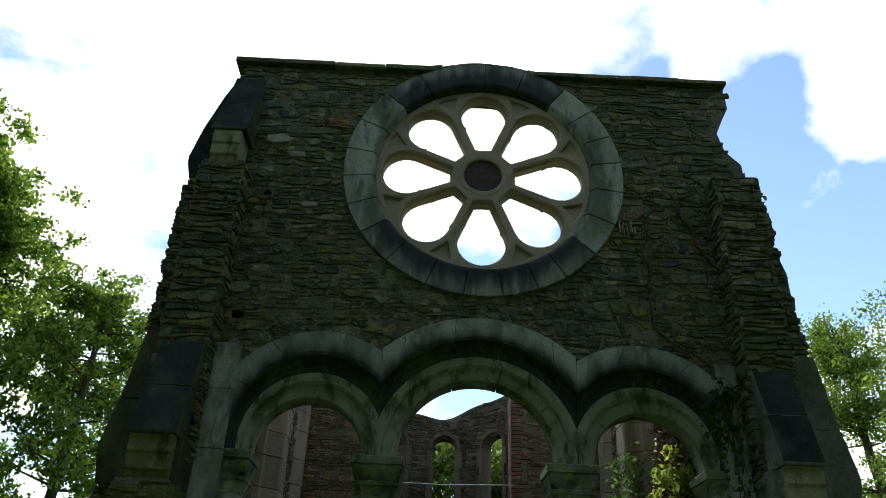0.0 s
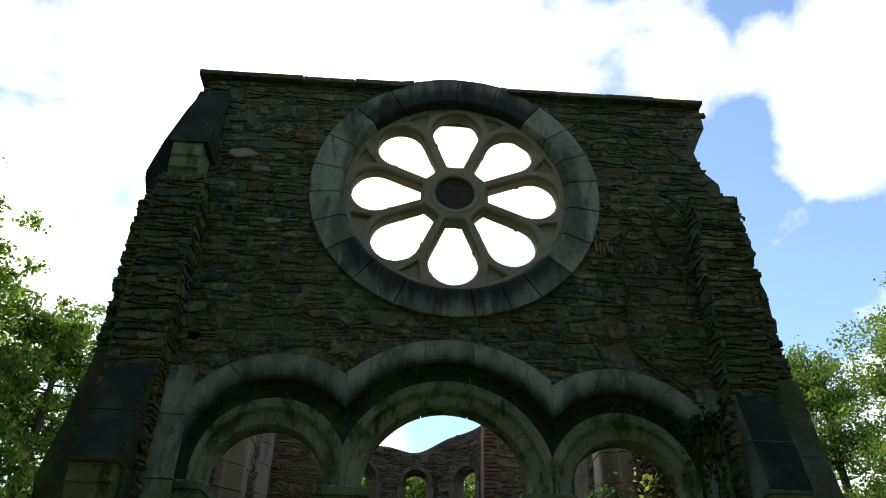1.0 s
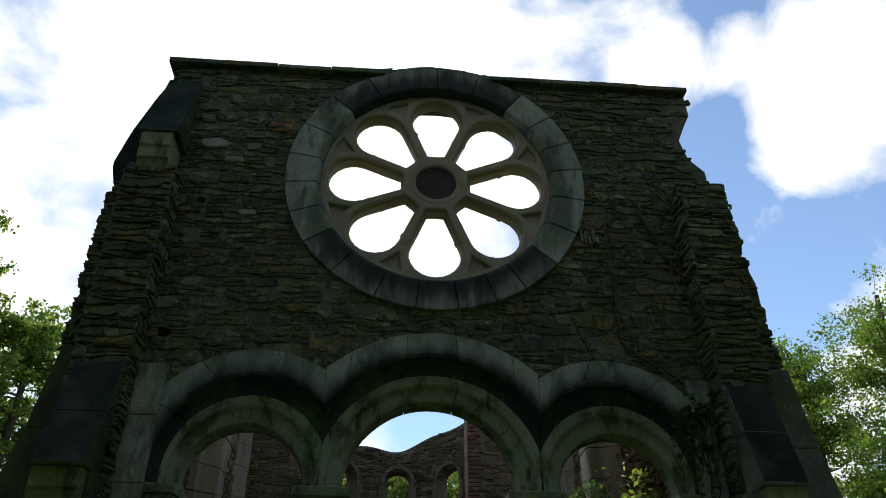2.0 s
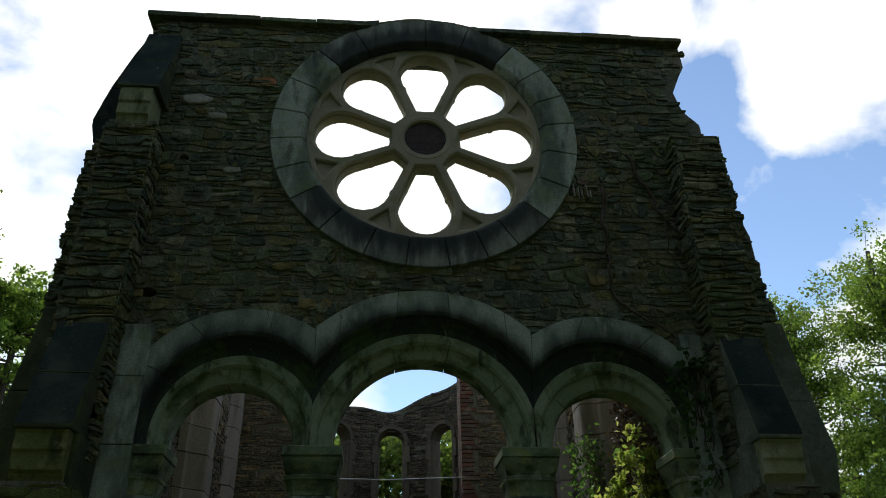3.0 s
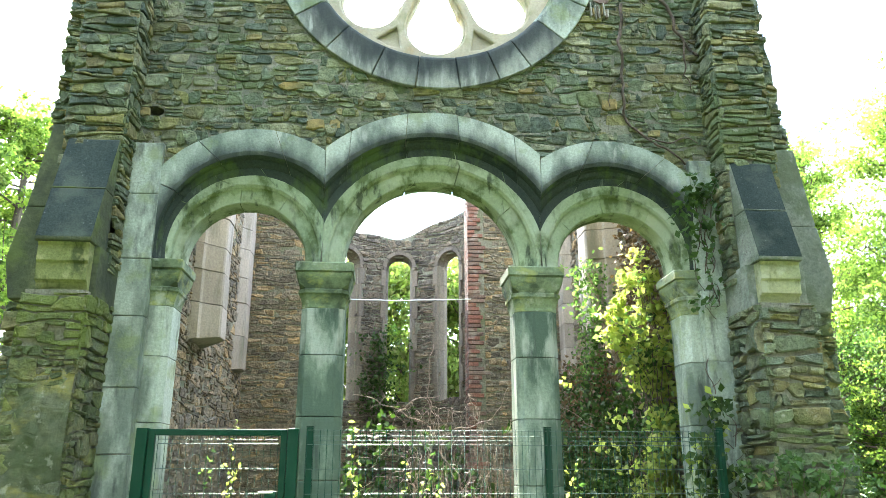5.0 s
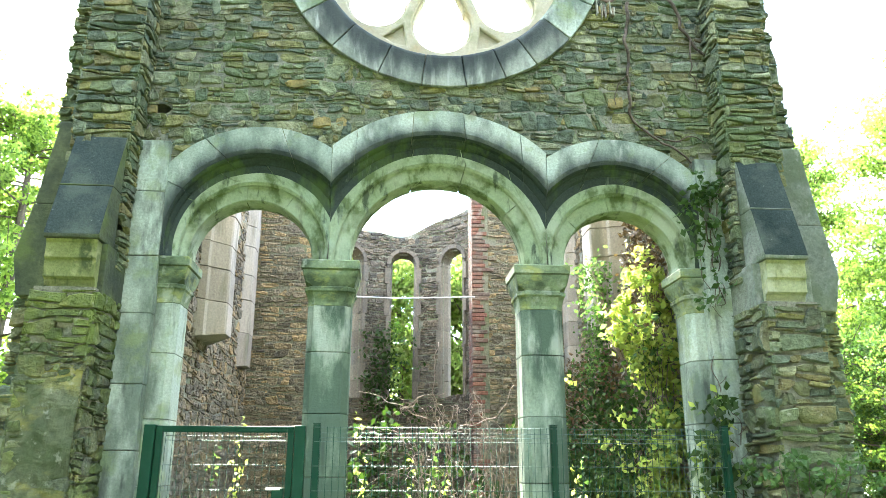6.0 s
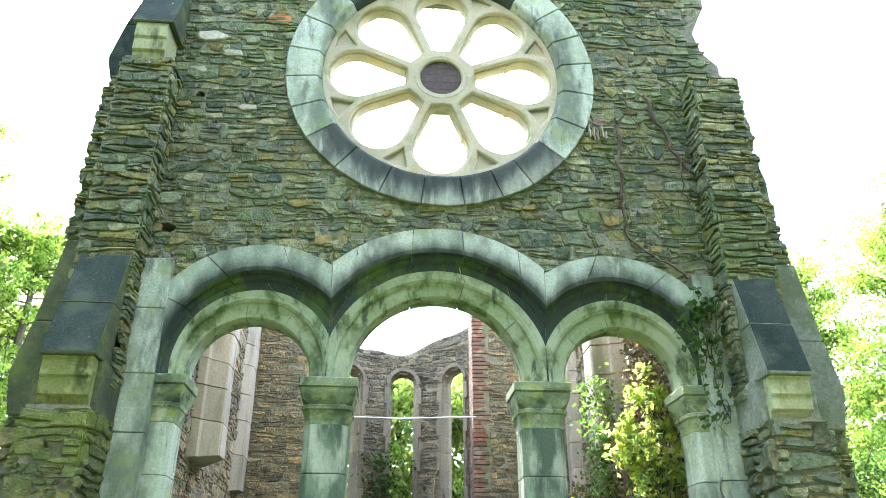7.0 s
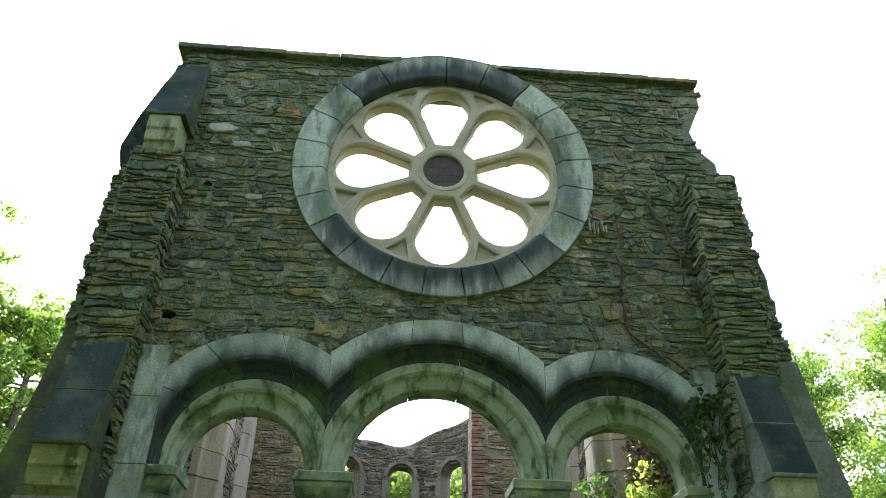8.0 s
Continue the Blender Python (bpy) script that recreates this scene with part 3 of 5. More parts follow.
def sector(name, cx, cz, rings, a0, a1, mat, parent, steps=6, gap=0.004, wear=0.004, smooth=False):
    """A voussoir: rings of (radius, y) drawn round a centre from angle a0 to a1 (degrees)."""
    bm = bmesh.new()
    rows = []
    rr = sum(r for r, _ in rings) / len(rings)
    da = math.degrees(gap / rr) * (1 if a1 > a0 else -1)
    for k in range(steps + 1):
        a = radians(a0 + da + (a1 - a0 - 2 * da) * k / steps)
        rows.append([bm.verts.new((cx + r * math.cos(a), y, cz + r * math.sin(a))) for r, y in rings])
    n = len(rings)
    for p, q in zip(rows, rows[1:]):
        for i in range(n):
            j = (i + 1) % n
            bm.faces.new((p[i], p[j], q[j], q[i]))
    bm.faces.new(rows[0][::-1])
    bm.faces.new(rows[-1])
    bmesh.ops.recalc_face_normals(bm, faces=bm.faces)
    sharp = [e for e in bm.edges if len(e.link_faces) == 2 and e.calc_face_angle(0) > 0.35]
    bmesh.ops.bevel(bm, geom=sharp, offset=0.008, segments=1, affect="EDGES")
    for v in bm.verts:
        v.co += noise.noise_vector(v.co * 5) * wear
    return part(name, bm, mat, parent, smooth=smooth)


for a in range(64, 116, 13):
    sector("coping", ROSE_X, ROSE_Z, [(1.815, -0.03), (1.855, -0.045), (1.855, 0.62), (1.815, 0.62)], a, a + 13, m_rubble, gable, 5, 0.0, 0.008)

for side, reach, rise in ((-1, 0.62, 0.07), (1, 0.34, 0.05)):
    line = [(ROSE_X + side * (0.60 + reach * k / 8), 8.93 + rise * (1 - k / 8) ** 1.7) for k in range(9)]
    part("coping", prism(line + [(line[-1][0], 8.90), (line[0][0], 8.90)], "y", -0.06, 0.63, 0.004), m_rubble, gable, "coping stone swept up to the wheel")

# ---- wheel window ----
wheel = tagged(empty("wheel_window"), "round stone wheel window with eight open petals set in the gable", "window", kind="structure")
cuts = [90, 72, 52, 36, 21, 7, -8, -24, -40, -56, -68, -82, -97, -112, -130, -146, -160, -174, -188, -204, -222, -240, -270]
for a0, a1 in zip(cuts, cuts[1:]):
    mid = (a0 + a1) / 2
    soiled = -140 < mid < -42 or mid > 55 or mid < -225
    sector("voussoir", ROSE_X, ROSE_Z, [(1.81, 0.1), (1.81, -0.06), (1.47, -0.055), (1.44, -0.04), (1.405, 0.02), (1.395, 0.05), (1.395, 0.36), (1.81, 0.36)], a1, a0, m_wheel_low if soiled else m_ashlar, wheel)


def petal(turn, grow=0.0, n=14):
    """One petal opening, a drop shape pointing at the hub."""
    c, r, r_in, w_in = 1.003, 0.325 + grow, 0.415 - grow, 0.112 + grow * 0.7
    lean = math.degrees(math.asin((r - w_in) / (c - r_in)))
    pts = arc(c, 0, r, -90 - lean, 90 + lean, n) + [(r_in, w_in), (r_in - 0.008, 0), (r_in, -w_in)]
    a = radians(turn)
    return [(ROSE_X + p * math.cos(a) - q * math.sin(a), ROSE_Z + p * math.sin(a) + q * math.cos(a)) for p, q in pts]


def spandrel(turn):
    a = radians(turn)
    pts = [(1.07, 0.0), (1.18, 0.065), (1.335, 0.175), (1.372, 0.0), (1.335, -0.175), (1.18, -0.065)]
    return [(ROSE_X + p * math.cos(a) - q * math.sin(a), ROSE_Z + p * math.sin(a) + q * math.cos(a)) for p, q in pts]


rim = arc(ROSE_X, ROSE_Z, 1.42, 0, 360, 72)[:-1]
turns = [45 * k for k in range(8)]
hub_hole = arc(ROSE_X, ROSE_Z, 0.268, 0, 360, 32)[:-1]
plate("tracery_front", [rim, hub_hole] + [petal(t, 0.028) for t in turns] + [spandrel(t + 22.5) for t in turns], 0.055, 0.125, m_tracery, wheel, "weathered honey-coloured tracery", 0.02)
plate("tracery_back", [rim, hub_hole] + [petal(t) for t in turns], 0.10, 0.25, m_tracery, wheel, "weathered honey-coloured tracery", 0.016)
sector("hub_ring", ROSE_X, ROSE_Z, [(0.33, 0.07), (0.325, 0.054), (0.31, 0.05), (0.285, 0.052), (0.27, 0.066), (0.27, 0.10)], 0, 359.9, m_tracery, wheel, 40, 0.0, 0.002)
# stepped joints where the spokes are pieced together
rng = random.Random(12)
for t in turns:
    a = radians(t + 22.5)
    for r0, side in ((rng.uniform(0.62, 0.72), 1), (rng.uniform(0.76, 0.86), -1)):
        wide = 0.064 + (r0 - 0.7) * 0.06
        quad = [(r0, side * 0.02), (r0, side * (wide + 0.012)), (r0 + 0.05, side * (wide + 0.014)), (r0 + 0.055, side * 0.02)]
        part("spoke_joint", prism([(ROSE_X + p * math.cos(a) - q * math.sin(a), ROSE_Z + p * math.sin(a) + q * math.cos(a)) for p, q in quad], "y", 0.105, 0.244, 0.004), m_tracery, wheel)
boss = tagged(empty("hub_board"), "dark weathered boards closing the hub of the wheel window", "board")
for k in range(5):
    z0, z1 = -0.26 + k * 0.104, -0.26 + (k + 1) * 0.104 - 0.004
    zz = [z0 + (z1 - z0) * i / 4 for i in range(5)]
    half = [math.sqrt(max(0.0004, 0.275 ** 2 - z * z)) for z in zz]
    part("plank", prism([(w, ROSE_Z + z) for w, z in zip(half, zz)] + [(-w, ROSE_Z + z) for w, z in zip(half[::-1], zz[::-1])], "y", 0.09, 0.115, 0.0), m_board, boss)

# ---- arcade: two free piers, two responds, three moulded arches ----
arcade = tagged(empty("arcade"), "three round moulded limestone arches stained green and black", "arcade", kind="structure")


def arch_order(k, rings, cuts, mat, smooth=False, dark_strips=()):
    """Voussoirs of one order; rings of (centre x, centre z, radius, y), each ended at the valleys between the arches."""
    lo, hi = (-9, VALLEYS[0]) if k == 0 else VALLEYS if k == 1 else (VALLEYS[1], 9)
    for s0, s1 in zip(cuts, cuts[1:]):
        bm = bmesh.new()
        rows = []
        for i in range(9):
            s = s0 + 0.0016 + (s1 - s0 - 0.0032) * i / 8
            row = []
            for cx, cz, r, y in rings:
                drop = math.degrees(math.asin(min(1.0, max(0.0, (cz - SPRINGING) / r))))
                left = 180.0 + drop if cx - r > lo else math.degrees(math.acos(max(-1, (lo - cx) / r)))
                right = -drop if cx + r < hi else math.degrees(math.acos(min(1, (hi - cx) / r)))
                a = radians(left + (right - left) * s)
                row.append(bm.verts.new((cx + r * math.cos(a), y, cz + r * math.sin(a))))
            rows.append(row)
        n = len(rings)
        for p, q in zip(rows, rows[1:]):
            for i in range(n):
                j = (i + 1) % n
                bm.faces.new((p[i], p[j], q[j], q[i])).material_index = 1 if i in dark_strips else 0
        bm.faces.new(rows[0][::-1])
        bm.faces.new(rows[-1])
        bmesh.ops.recalc_face_normals(bm, faces=bm.faces)
        for v in bm.verts:
            v.co += noise.noise_vector(v.co * 4) * 0.004
        ob = part("voussoir", bm, mat, arcade, smooth=smooth)
        if dark_strips:
            ob.data.materials.append(m_soot_shade)


HOOD_TONES = [[(0.175, 0.22, 0.17), (0.315, 0.375, 0.29), (0.235, 0.29, 0.22)], [(0.295, 0.35, 0.27), (0.41, 0.47, 0.375), (0.345, 0.405, 0.32)], [(0.27, 0.33, 0.255), (0.375, 0.44, 0.355)]]
HOOD_PATCHES = [((0.075, 0.105, 0.08), 0.75, 1.6, 0.48, 0.62, (1.3, 1.3, 0.6)), ((0.20, 0.26, 0.09), 0.5, 3.4, 0.54, 0.66, ONE), ((0.50, 0.52, 0.44), 0.5, 6.0, 0.58, 0.68, (1.5, 1.5, 0.5))]
CUTS = [[0, 0.30, 0.52, 0.80, 1], [0, 0.13, 0.385, 0.60, 0.86, 1], [0, 0.22, 0.50, 0.72, 1]]
INNER = [[0, 0.28, 0.46, 0.66, 1], [0, 0.22, 0.40, 0.58, 0.78, 1], [0, 0.24, 0.45, 0.68, 1]]
for k, (cx, cz, r, hx, hz, hi_r, ho_r) in enumerate(ARCHES):
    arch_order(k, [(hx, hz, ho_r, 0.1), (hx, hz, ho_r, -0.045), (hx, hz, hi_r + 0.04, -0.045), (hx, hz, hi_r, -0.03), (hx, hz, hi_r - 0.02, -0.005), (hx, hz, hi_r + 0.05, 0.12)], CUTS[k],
               rim_stain(material("green_tinged_hood_stone", HOOD_TONES[k], grain=42, bump=0.4, mottle=0.28, patches=HOOD_PATCHES), hx, hz, hi_r - 0.01, hi_r + 0.19, CRUST, 0.94, 0.24), dark_strips=(3, 4))
    # hollow shadowed band, soot and shade both in its colour, then the inner order: splay, roll and soffit
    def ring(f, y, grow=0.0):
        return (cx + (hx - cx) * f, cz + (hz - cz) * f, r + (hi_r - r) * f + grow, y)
    arch_order(k, [ring(1, 0.0, -0.015), ring(0.93, 0.035), ring(0.84, 0.05), ring(0.78, 0.07), ring(0.78, 0.3), ring(1, 0.3, 0.04)], CUTS[k], m_soot_shade)
    arch_order(k, [ring(0.80, 0.085), ring(0.77, 0.072), ring(0.60, 0.085), ring(0.46, 0.10), ring(0.40, 0.105), ring(0.345, 0.125), ring(0.32, 0.155), ring(0.28, 0.165), ring(0.12, 0.185), ring(0.03, 0.20), ring(0, 0.23), ring(0, 0.47), ring(0.8, 0.47)], INNER[k], m_algae, dark_strips=(0, 1))


def capital(x0, x1, y0, y1, z1, parent):
    """Abacus, hollow bell and necking over a shaft of the plan x0..x1, y0..y1; top at z1."""
    bm = bmesh.new()
    rings = [(0.0, -0.44), (0.0, -0.405), (0.008, -0.365), (0.022, -0.315), (0.036, -0.30), (0.036, -0.268), (0.022, -0.258), (0.034, -0.215), (0.054, -0.15), (0.060, -0.108), (0.050, -0.096), (0.072, -0.088), (0.074, -0.012), (0.064, 0)]
    rows = []
    for g, dz in rings:
        c = 0.06 + g * 0.2
        a0, a1, b0, b1 = x0 - g, x1 + g, y0 - g, y1 + g
        pts = [(a0 + c, b0), (a1 - c, b0), (a1, b0 + c), (a1, b1 - c), (a1 - c, b1), (a0 + c, b1), (a0, b1 - c), (a0, b0 + c)]
        if dz > -0.25:
            c = 0.012
            pts = [(a0 + c, b0), (a1 - c, b0), (a1, b0 + c), (a1, b1 - c), (a1 - c, b1), (a0 + c, b1), (a0, b1 - c), (a0, b0 + c)]
        rows.append([bm.verts.new((px, py, z1 + dz)) for px, py in pts])
    for p, q in zip(rows, rows[1:]):
        for i in range(8):
            bm.faces.new((p[i], p[(i + 1) % 8], q[(i + 1) % 8], q[i]))
    bm.faces.new(rows[0][::-1])
    bm.faces.new(rows[-1])
    for v in bm.verts:
        v.co += noise.noise_vector(v.co * 6) * 0.004
    return part("capital", bm, m_capital, parent, "moss-green moulded capital")


def pier(x0, x1, y0, y1, joints, top, name, label):
    ob = tagged(empty(name), label, "pier", "piers of the arcade", kind="structure")
    zs = [-0.2] + joints + [top - 0.44]
    c = 0.06
    for z0, z1 in zip(zs, zs[1:]):
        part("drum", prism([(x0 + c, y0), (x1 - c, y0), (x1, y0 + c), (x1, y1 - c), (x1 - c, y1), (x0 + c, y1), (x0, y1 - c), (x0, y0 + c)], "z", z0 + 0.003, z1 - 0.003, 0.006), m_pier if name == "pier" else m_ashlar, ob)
    capital(x0, x1, y0, y1, top, ob)
    return ob


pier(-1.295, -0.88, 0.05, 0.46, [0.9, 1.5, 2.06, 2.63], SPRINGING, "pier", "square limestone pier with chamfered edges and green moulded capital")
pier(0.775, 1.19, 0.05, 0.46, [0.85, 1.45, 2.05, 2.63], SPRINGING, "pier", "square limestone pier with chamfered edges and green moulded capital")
for side, (x0, x1) in ((-1, (-2.95, -2.50)), (1, (2.46, 2.86))):
    ob = pier(x0, x1, 0.06, 0.46, [0.8, 1.42, 2.0, 2.6], SPRINGING, "respond", "half pier against the wall with chamfered edge and moulded capital")
    # outer jamb strip
    a, b = (-3.0, -2.71) if side < 0 else (2.62, 2.88)
    zs = [-0.2, 0.5, 1.1, 1.72, 2.3, 2.95, 3.5, 4.15, 4.69] if side < 0 else [-0.2, 0.6, 1.3, 2.0, 2.6, 3.3, 4.69]
    for z0, z1 in zip(zs, zs[1:]):
        part("quoin", block(a, b, -0.064, 0.25, z0 + 0.003, z1 - 0.003, 0.01, 0.004, z0), m_ashlar, ob, "long jamb stone")

# ---- buttresses at the corners ----


def faces_of(owner, boxes, seed, mat=m_rubble, proud=0.04, course=0.062, length=0.24, limit=300, joint=0.005):
    """Rubble over upright rectangles (origin, along, outward, width, z0, z1)."""
    for i, (o, a, n, w, z0, z1) in enumerate(boxes):
        r = random.Random(seed + i)
        rubble(owner, mosaic(0, w, z0, z1, lambda u, v: True, r, course, length), wall_lay(o, a, n), mat, seed + i, limit=limit, proud=proud, tag="rubble facing", joint=joint)


def front_buttress(x0, x1, side, seed, label):
    ob = tagged(empty("buttress"), label, "buttress", "buttresses of the gable", kind="structure")
    g = 0.02
    part("core", block(x0 + g, x1 - g, -0.645, 0.0, -0.3, 3.05, 0), m_mortar, ob)
    part("core", block(x0 + g, x1 - g, -0.325, 0.0, 3.05, 7.0, 0), m_mortar, ob)
    inner, outer = (x1, x0) if side < 0 else (x0, x1)
    s = -side
    boxes = [((x0, -0.66, 0), (1, 0, 0), (0, -1, 0), x1 - x0, -0.1, 3.02), ((inner, -0.66, 0), (0, 1, 0), (s, 0, 0), 0.66, -0.1, 3.03), ((outer, -0.66, 0), (0, 1, 0), (-s, 0, 0), 0.66, -0.1, 3.03)]
    top = 6.95 if side < 0 else 7.1
    boxes += [((x0, -0.34, 0), (1, 0, 0), (0, -1, 0), x1 - x0, 4.45, top), ((inner, -0.34, 0), (0, 1, 0), (s, 0, 0), 0.34, 3.3, top), ((outer, -0.34, 0), (0, 1, 0), (-s, 0, 0), 0.34, 4.3, top)]
    faces_of(ob, boxes[:3], seed, m_mossy if side < 0 else m_rubble, 0.03 if side < 0 else 0.05, 0.075 if side < 0 else 0.105, 0.2 if side < 0 else 0.24, 70, 0.006 if side < 0 else 0.011)
    faces_of(ob, boxes[3:], seed + 7, limit=70, proud=0.035)
    # weathering: two sloped slabs over a moulded stone
    d = 0.065 if side < 0 else 0.035
    xs0, xs1 = (x0 + 0.05, x1 - 0.02) if side < 0 else (x0 + 0.04, x1 - 0.07)
    part("kneeler", prism([(0.0, 3.05), (-0.58, 3.05), (-0.60, 3.12), (-0.64, 3.14), (-0.64, 3.22 + d), (-0.66, 3.24 + d), (-0.66, 3.37 + d), (-0.68, 3.40 + d), (0.0, 3.40 + d)], "x", xs0 + 0.02, xs1 - 0.02, 0.006), m_kneeler_dark if side < 0 else m_kneeler, ob, "moss-stained moulded stone under the slab")
    part("shoulder", block(x0 - 0.01, x1 + 0.012, -0.55, 0.0, 3.0, 3.40 + d, 0.01, 0.01), m_end_green if side < 0 else m_end_grey, ob)
    part("slab", prism([(0.0, 3.405 + d), (-0.70, 3.405 + d), (-0.705, 3.44 + d), (-0.545, 3.94 + d), (0.0, 3.94 + d)], "x", xs0, xs1, 0.012), m_slab, ob, "dark sloping weathering slab")
    part("slab", prism([(0.0, 3.945 + d), (-0.543, 3.945 + d), (-0.36, 4.50 + d), (-0.33, 4.52 + d), (0.0, 4.52 + d)], "x", xs0, xs1, 0.012), m_slab, ob, "dark sloping weathering slab")
    return ob


buttress_l = front_buttress(-3.54, -3.0, -1, 40, "slate rubble buttress with two dark sloping slabs and lime-rendered foot")
buttress_r = front_buttress(2.87, 3.40, 1, 60, "slate rubble buttress with broken top and dark sloping slabs")
# upper weathering, kept only on one side
part("kneeler", prism([(0.0, 6.95), (-0.33, 6.95), (-0.35, 7.04), (-0.38, 7.06), (-0.38, 7.2), (-0.40, 7.23), (-0.40, 7.41), (0.0, 7.41)], "x", -3.45, -3.10, 0.006), m_kneeler, buttress_l, "moss-stained moulded stone under the slab")
part("slab", prism([(0.0, 7.415), (-0.42, 7.415), (-0.42, 7.45), (-0.20, 8.0), (0.0, 8.0)], "x", -3.49, -3.04, 0.012), m_slab, buttress_l, "dark sloping weathering slab")
part("slab", prism([(0.0, 8.005), (-0.198, 8.005), (-0.0, 8.62), (0.05, 8.62)], "x", -3.46, -3.04, 0.012), m_slab, buttress_l, "dark sloping weathering slab")


def stain_slopes(ob, side_mat):
    """The weathered upper faces of a slab are darker stone than its sawn sides."""
    ob.data.materials.append(side_mat)
    for p in ob.data.polygons:
        if not (p.normal.z > 0.1 and p.normal.y < -0.2):
            p.material_index = 1


for ob in list(buttress_l.children) + list(buttress_r.children):
    if ob.name.startswith("slab"):
        stain_slopes(ob, m_end_green if ob.parent is buttress_l else m_end_grey)


def side_buttress(side, seed, label):
    ob = tagged(empty("side_buttress"), label, "buttress", "buttresses of the gable", kind="structure")
    s = side
    base, mid_x, up = 3.98, 3.82, 3.40
    part("core", prism([(s * 3.38, -0.3), (s * (base - 0.06), -0.3), (s * (base - 0.07), 3.2), (s * 3.38, 3.2)], "y", 0.1, 0.6, 0), m_mortar, ob)
    part("core", prism([(s * 3.38, 3.2), (s * 3.76, 3.2), (s * 3.76, 6.9 if s < 0 else 6.0), (s * 3.38, 6.9 if s < 0 else 7.4)], "y", 0.1, 0.6, 0), m_mortar, ob)
    part("slab", prism([(s * 3.3, 3.1), (s * 3.96, 3.1), (s * 4.03, 3.45), (s * 4.03, 3.52), (s * 3.93, 4.0), (s * 3.3, 4.0)], "y", -0.03, 0.62, 0.012), m_end_green if s < 0 else m_end_grey, ob, "rough sloping end slab")
    part("slab", prism([(s * 3.3, 4.005), (s * 3.925, 4.005), (s * 3.80, 4.86), (s * 3.3, 4.86)], "y", -0.03, 0.62, 0.012), m_end_green if s < 0 else m_end_grey, ob, "rough sloping end slab")
    r = random.Random(seed)

    def edge(z):
        if z < 3.15:
            return base + 0.05 * (1 - z / 3.15)
        if z < 4.85:
            return 0
        return 3.87 - 0.03 * (z - 4.85) / 2 if s < 0 else (3.80 - 0.07 * (z - 4.85) if z < 6.9 else 3.66 - 0.45 * (z - 6.9))
    top = 7.0 if s < 0 else 7.62
    cells = [c for c in mosaic(3.36, 4.05, -0.1, top, lambda u, v: u < edge(v), r, 0.062, 0.22)]
    cells = [(c, [(s * min(u, edge(v) + r.uniform(-0.02, 0.03) if edge(v) else u), v) for u, v in poly]) for c, poly in cells]
    if s < 0:
        cells = [(c, poly[::-1]) for c, poly in cells]
    rubble(ob, cells, wall_lay((0, 0.06, 0), (1, 0, 0), (0, -1, 0)), m_rubble, seed, limit=60, proud=0.05, tag="rubble facing")
    # stones along the broken outer edge
    z = -0.1
    while z < top - 0.05:
        h = r.uniform(0.06, 0.13)
        e = edge(z + h / 2)
        if e:
            w = r.uniform(-0.03, 0.035)
            part("stone", block(*sorted((s * (e - 0.3), s * (e + w))), r.uniform(0.03, 0.1), 0.62, z + 0.004, z + h - 0.004, 0.012, 0.018, z), m_rubble, ob)
        z += h
    return ob


side_l = side_buttress(-1, 80, "rubble side buttress with sloping end slabs and jagged edge")
side_r = side_buttress(1, 90, "broken rubble side buttress with sloping end slabs")
part("slab", prism([(-3.4, 6.95), (-3.80, 6.95), (-3.86, 7.18), (-3.87, 7.28), (-3.765, 7.75), (-3.4, 7.75)], "y", 0.04, 0.62, 0.012), m_slab, side_l, "dark sloping weathering slab")
part("slab", prism([(-3.4, 7.755), (-3.764, 7.755), (-3.58, 8.32), (-3.42, 8.7), (-3.36, 8.7)], "y", 0.04, 0.62, 0.012), m_slab, side_l, "dark sloping weathering slab")

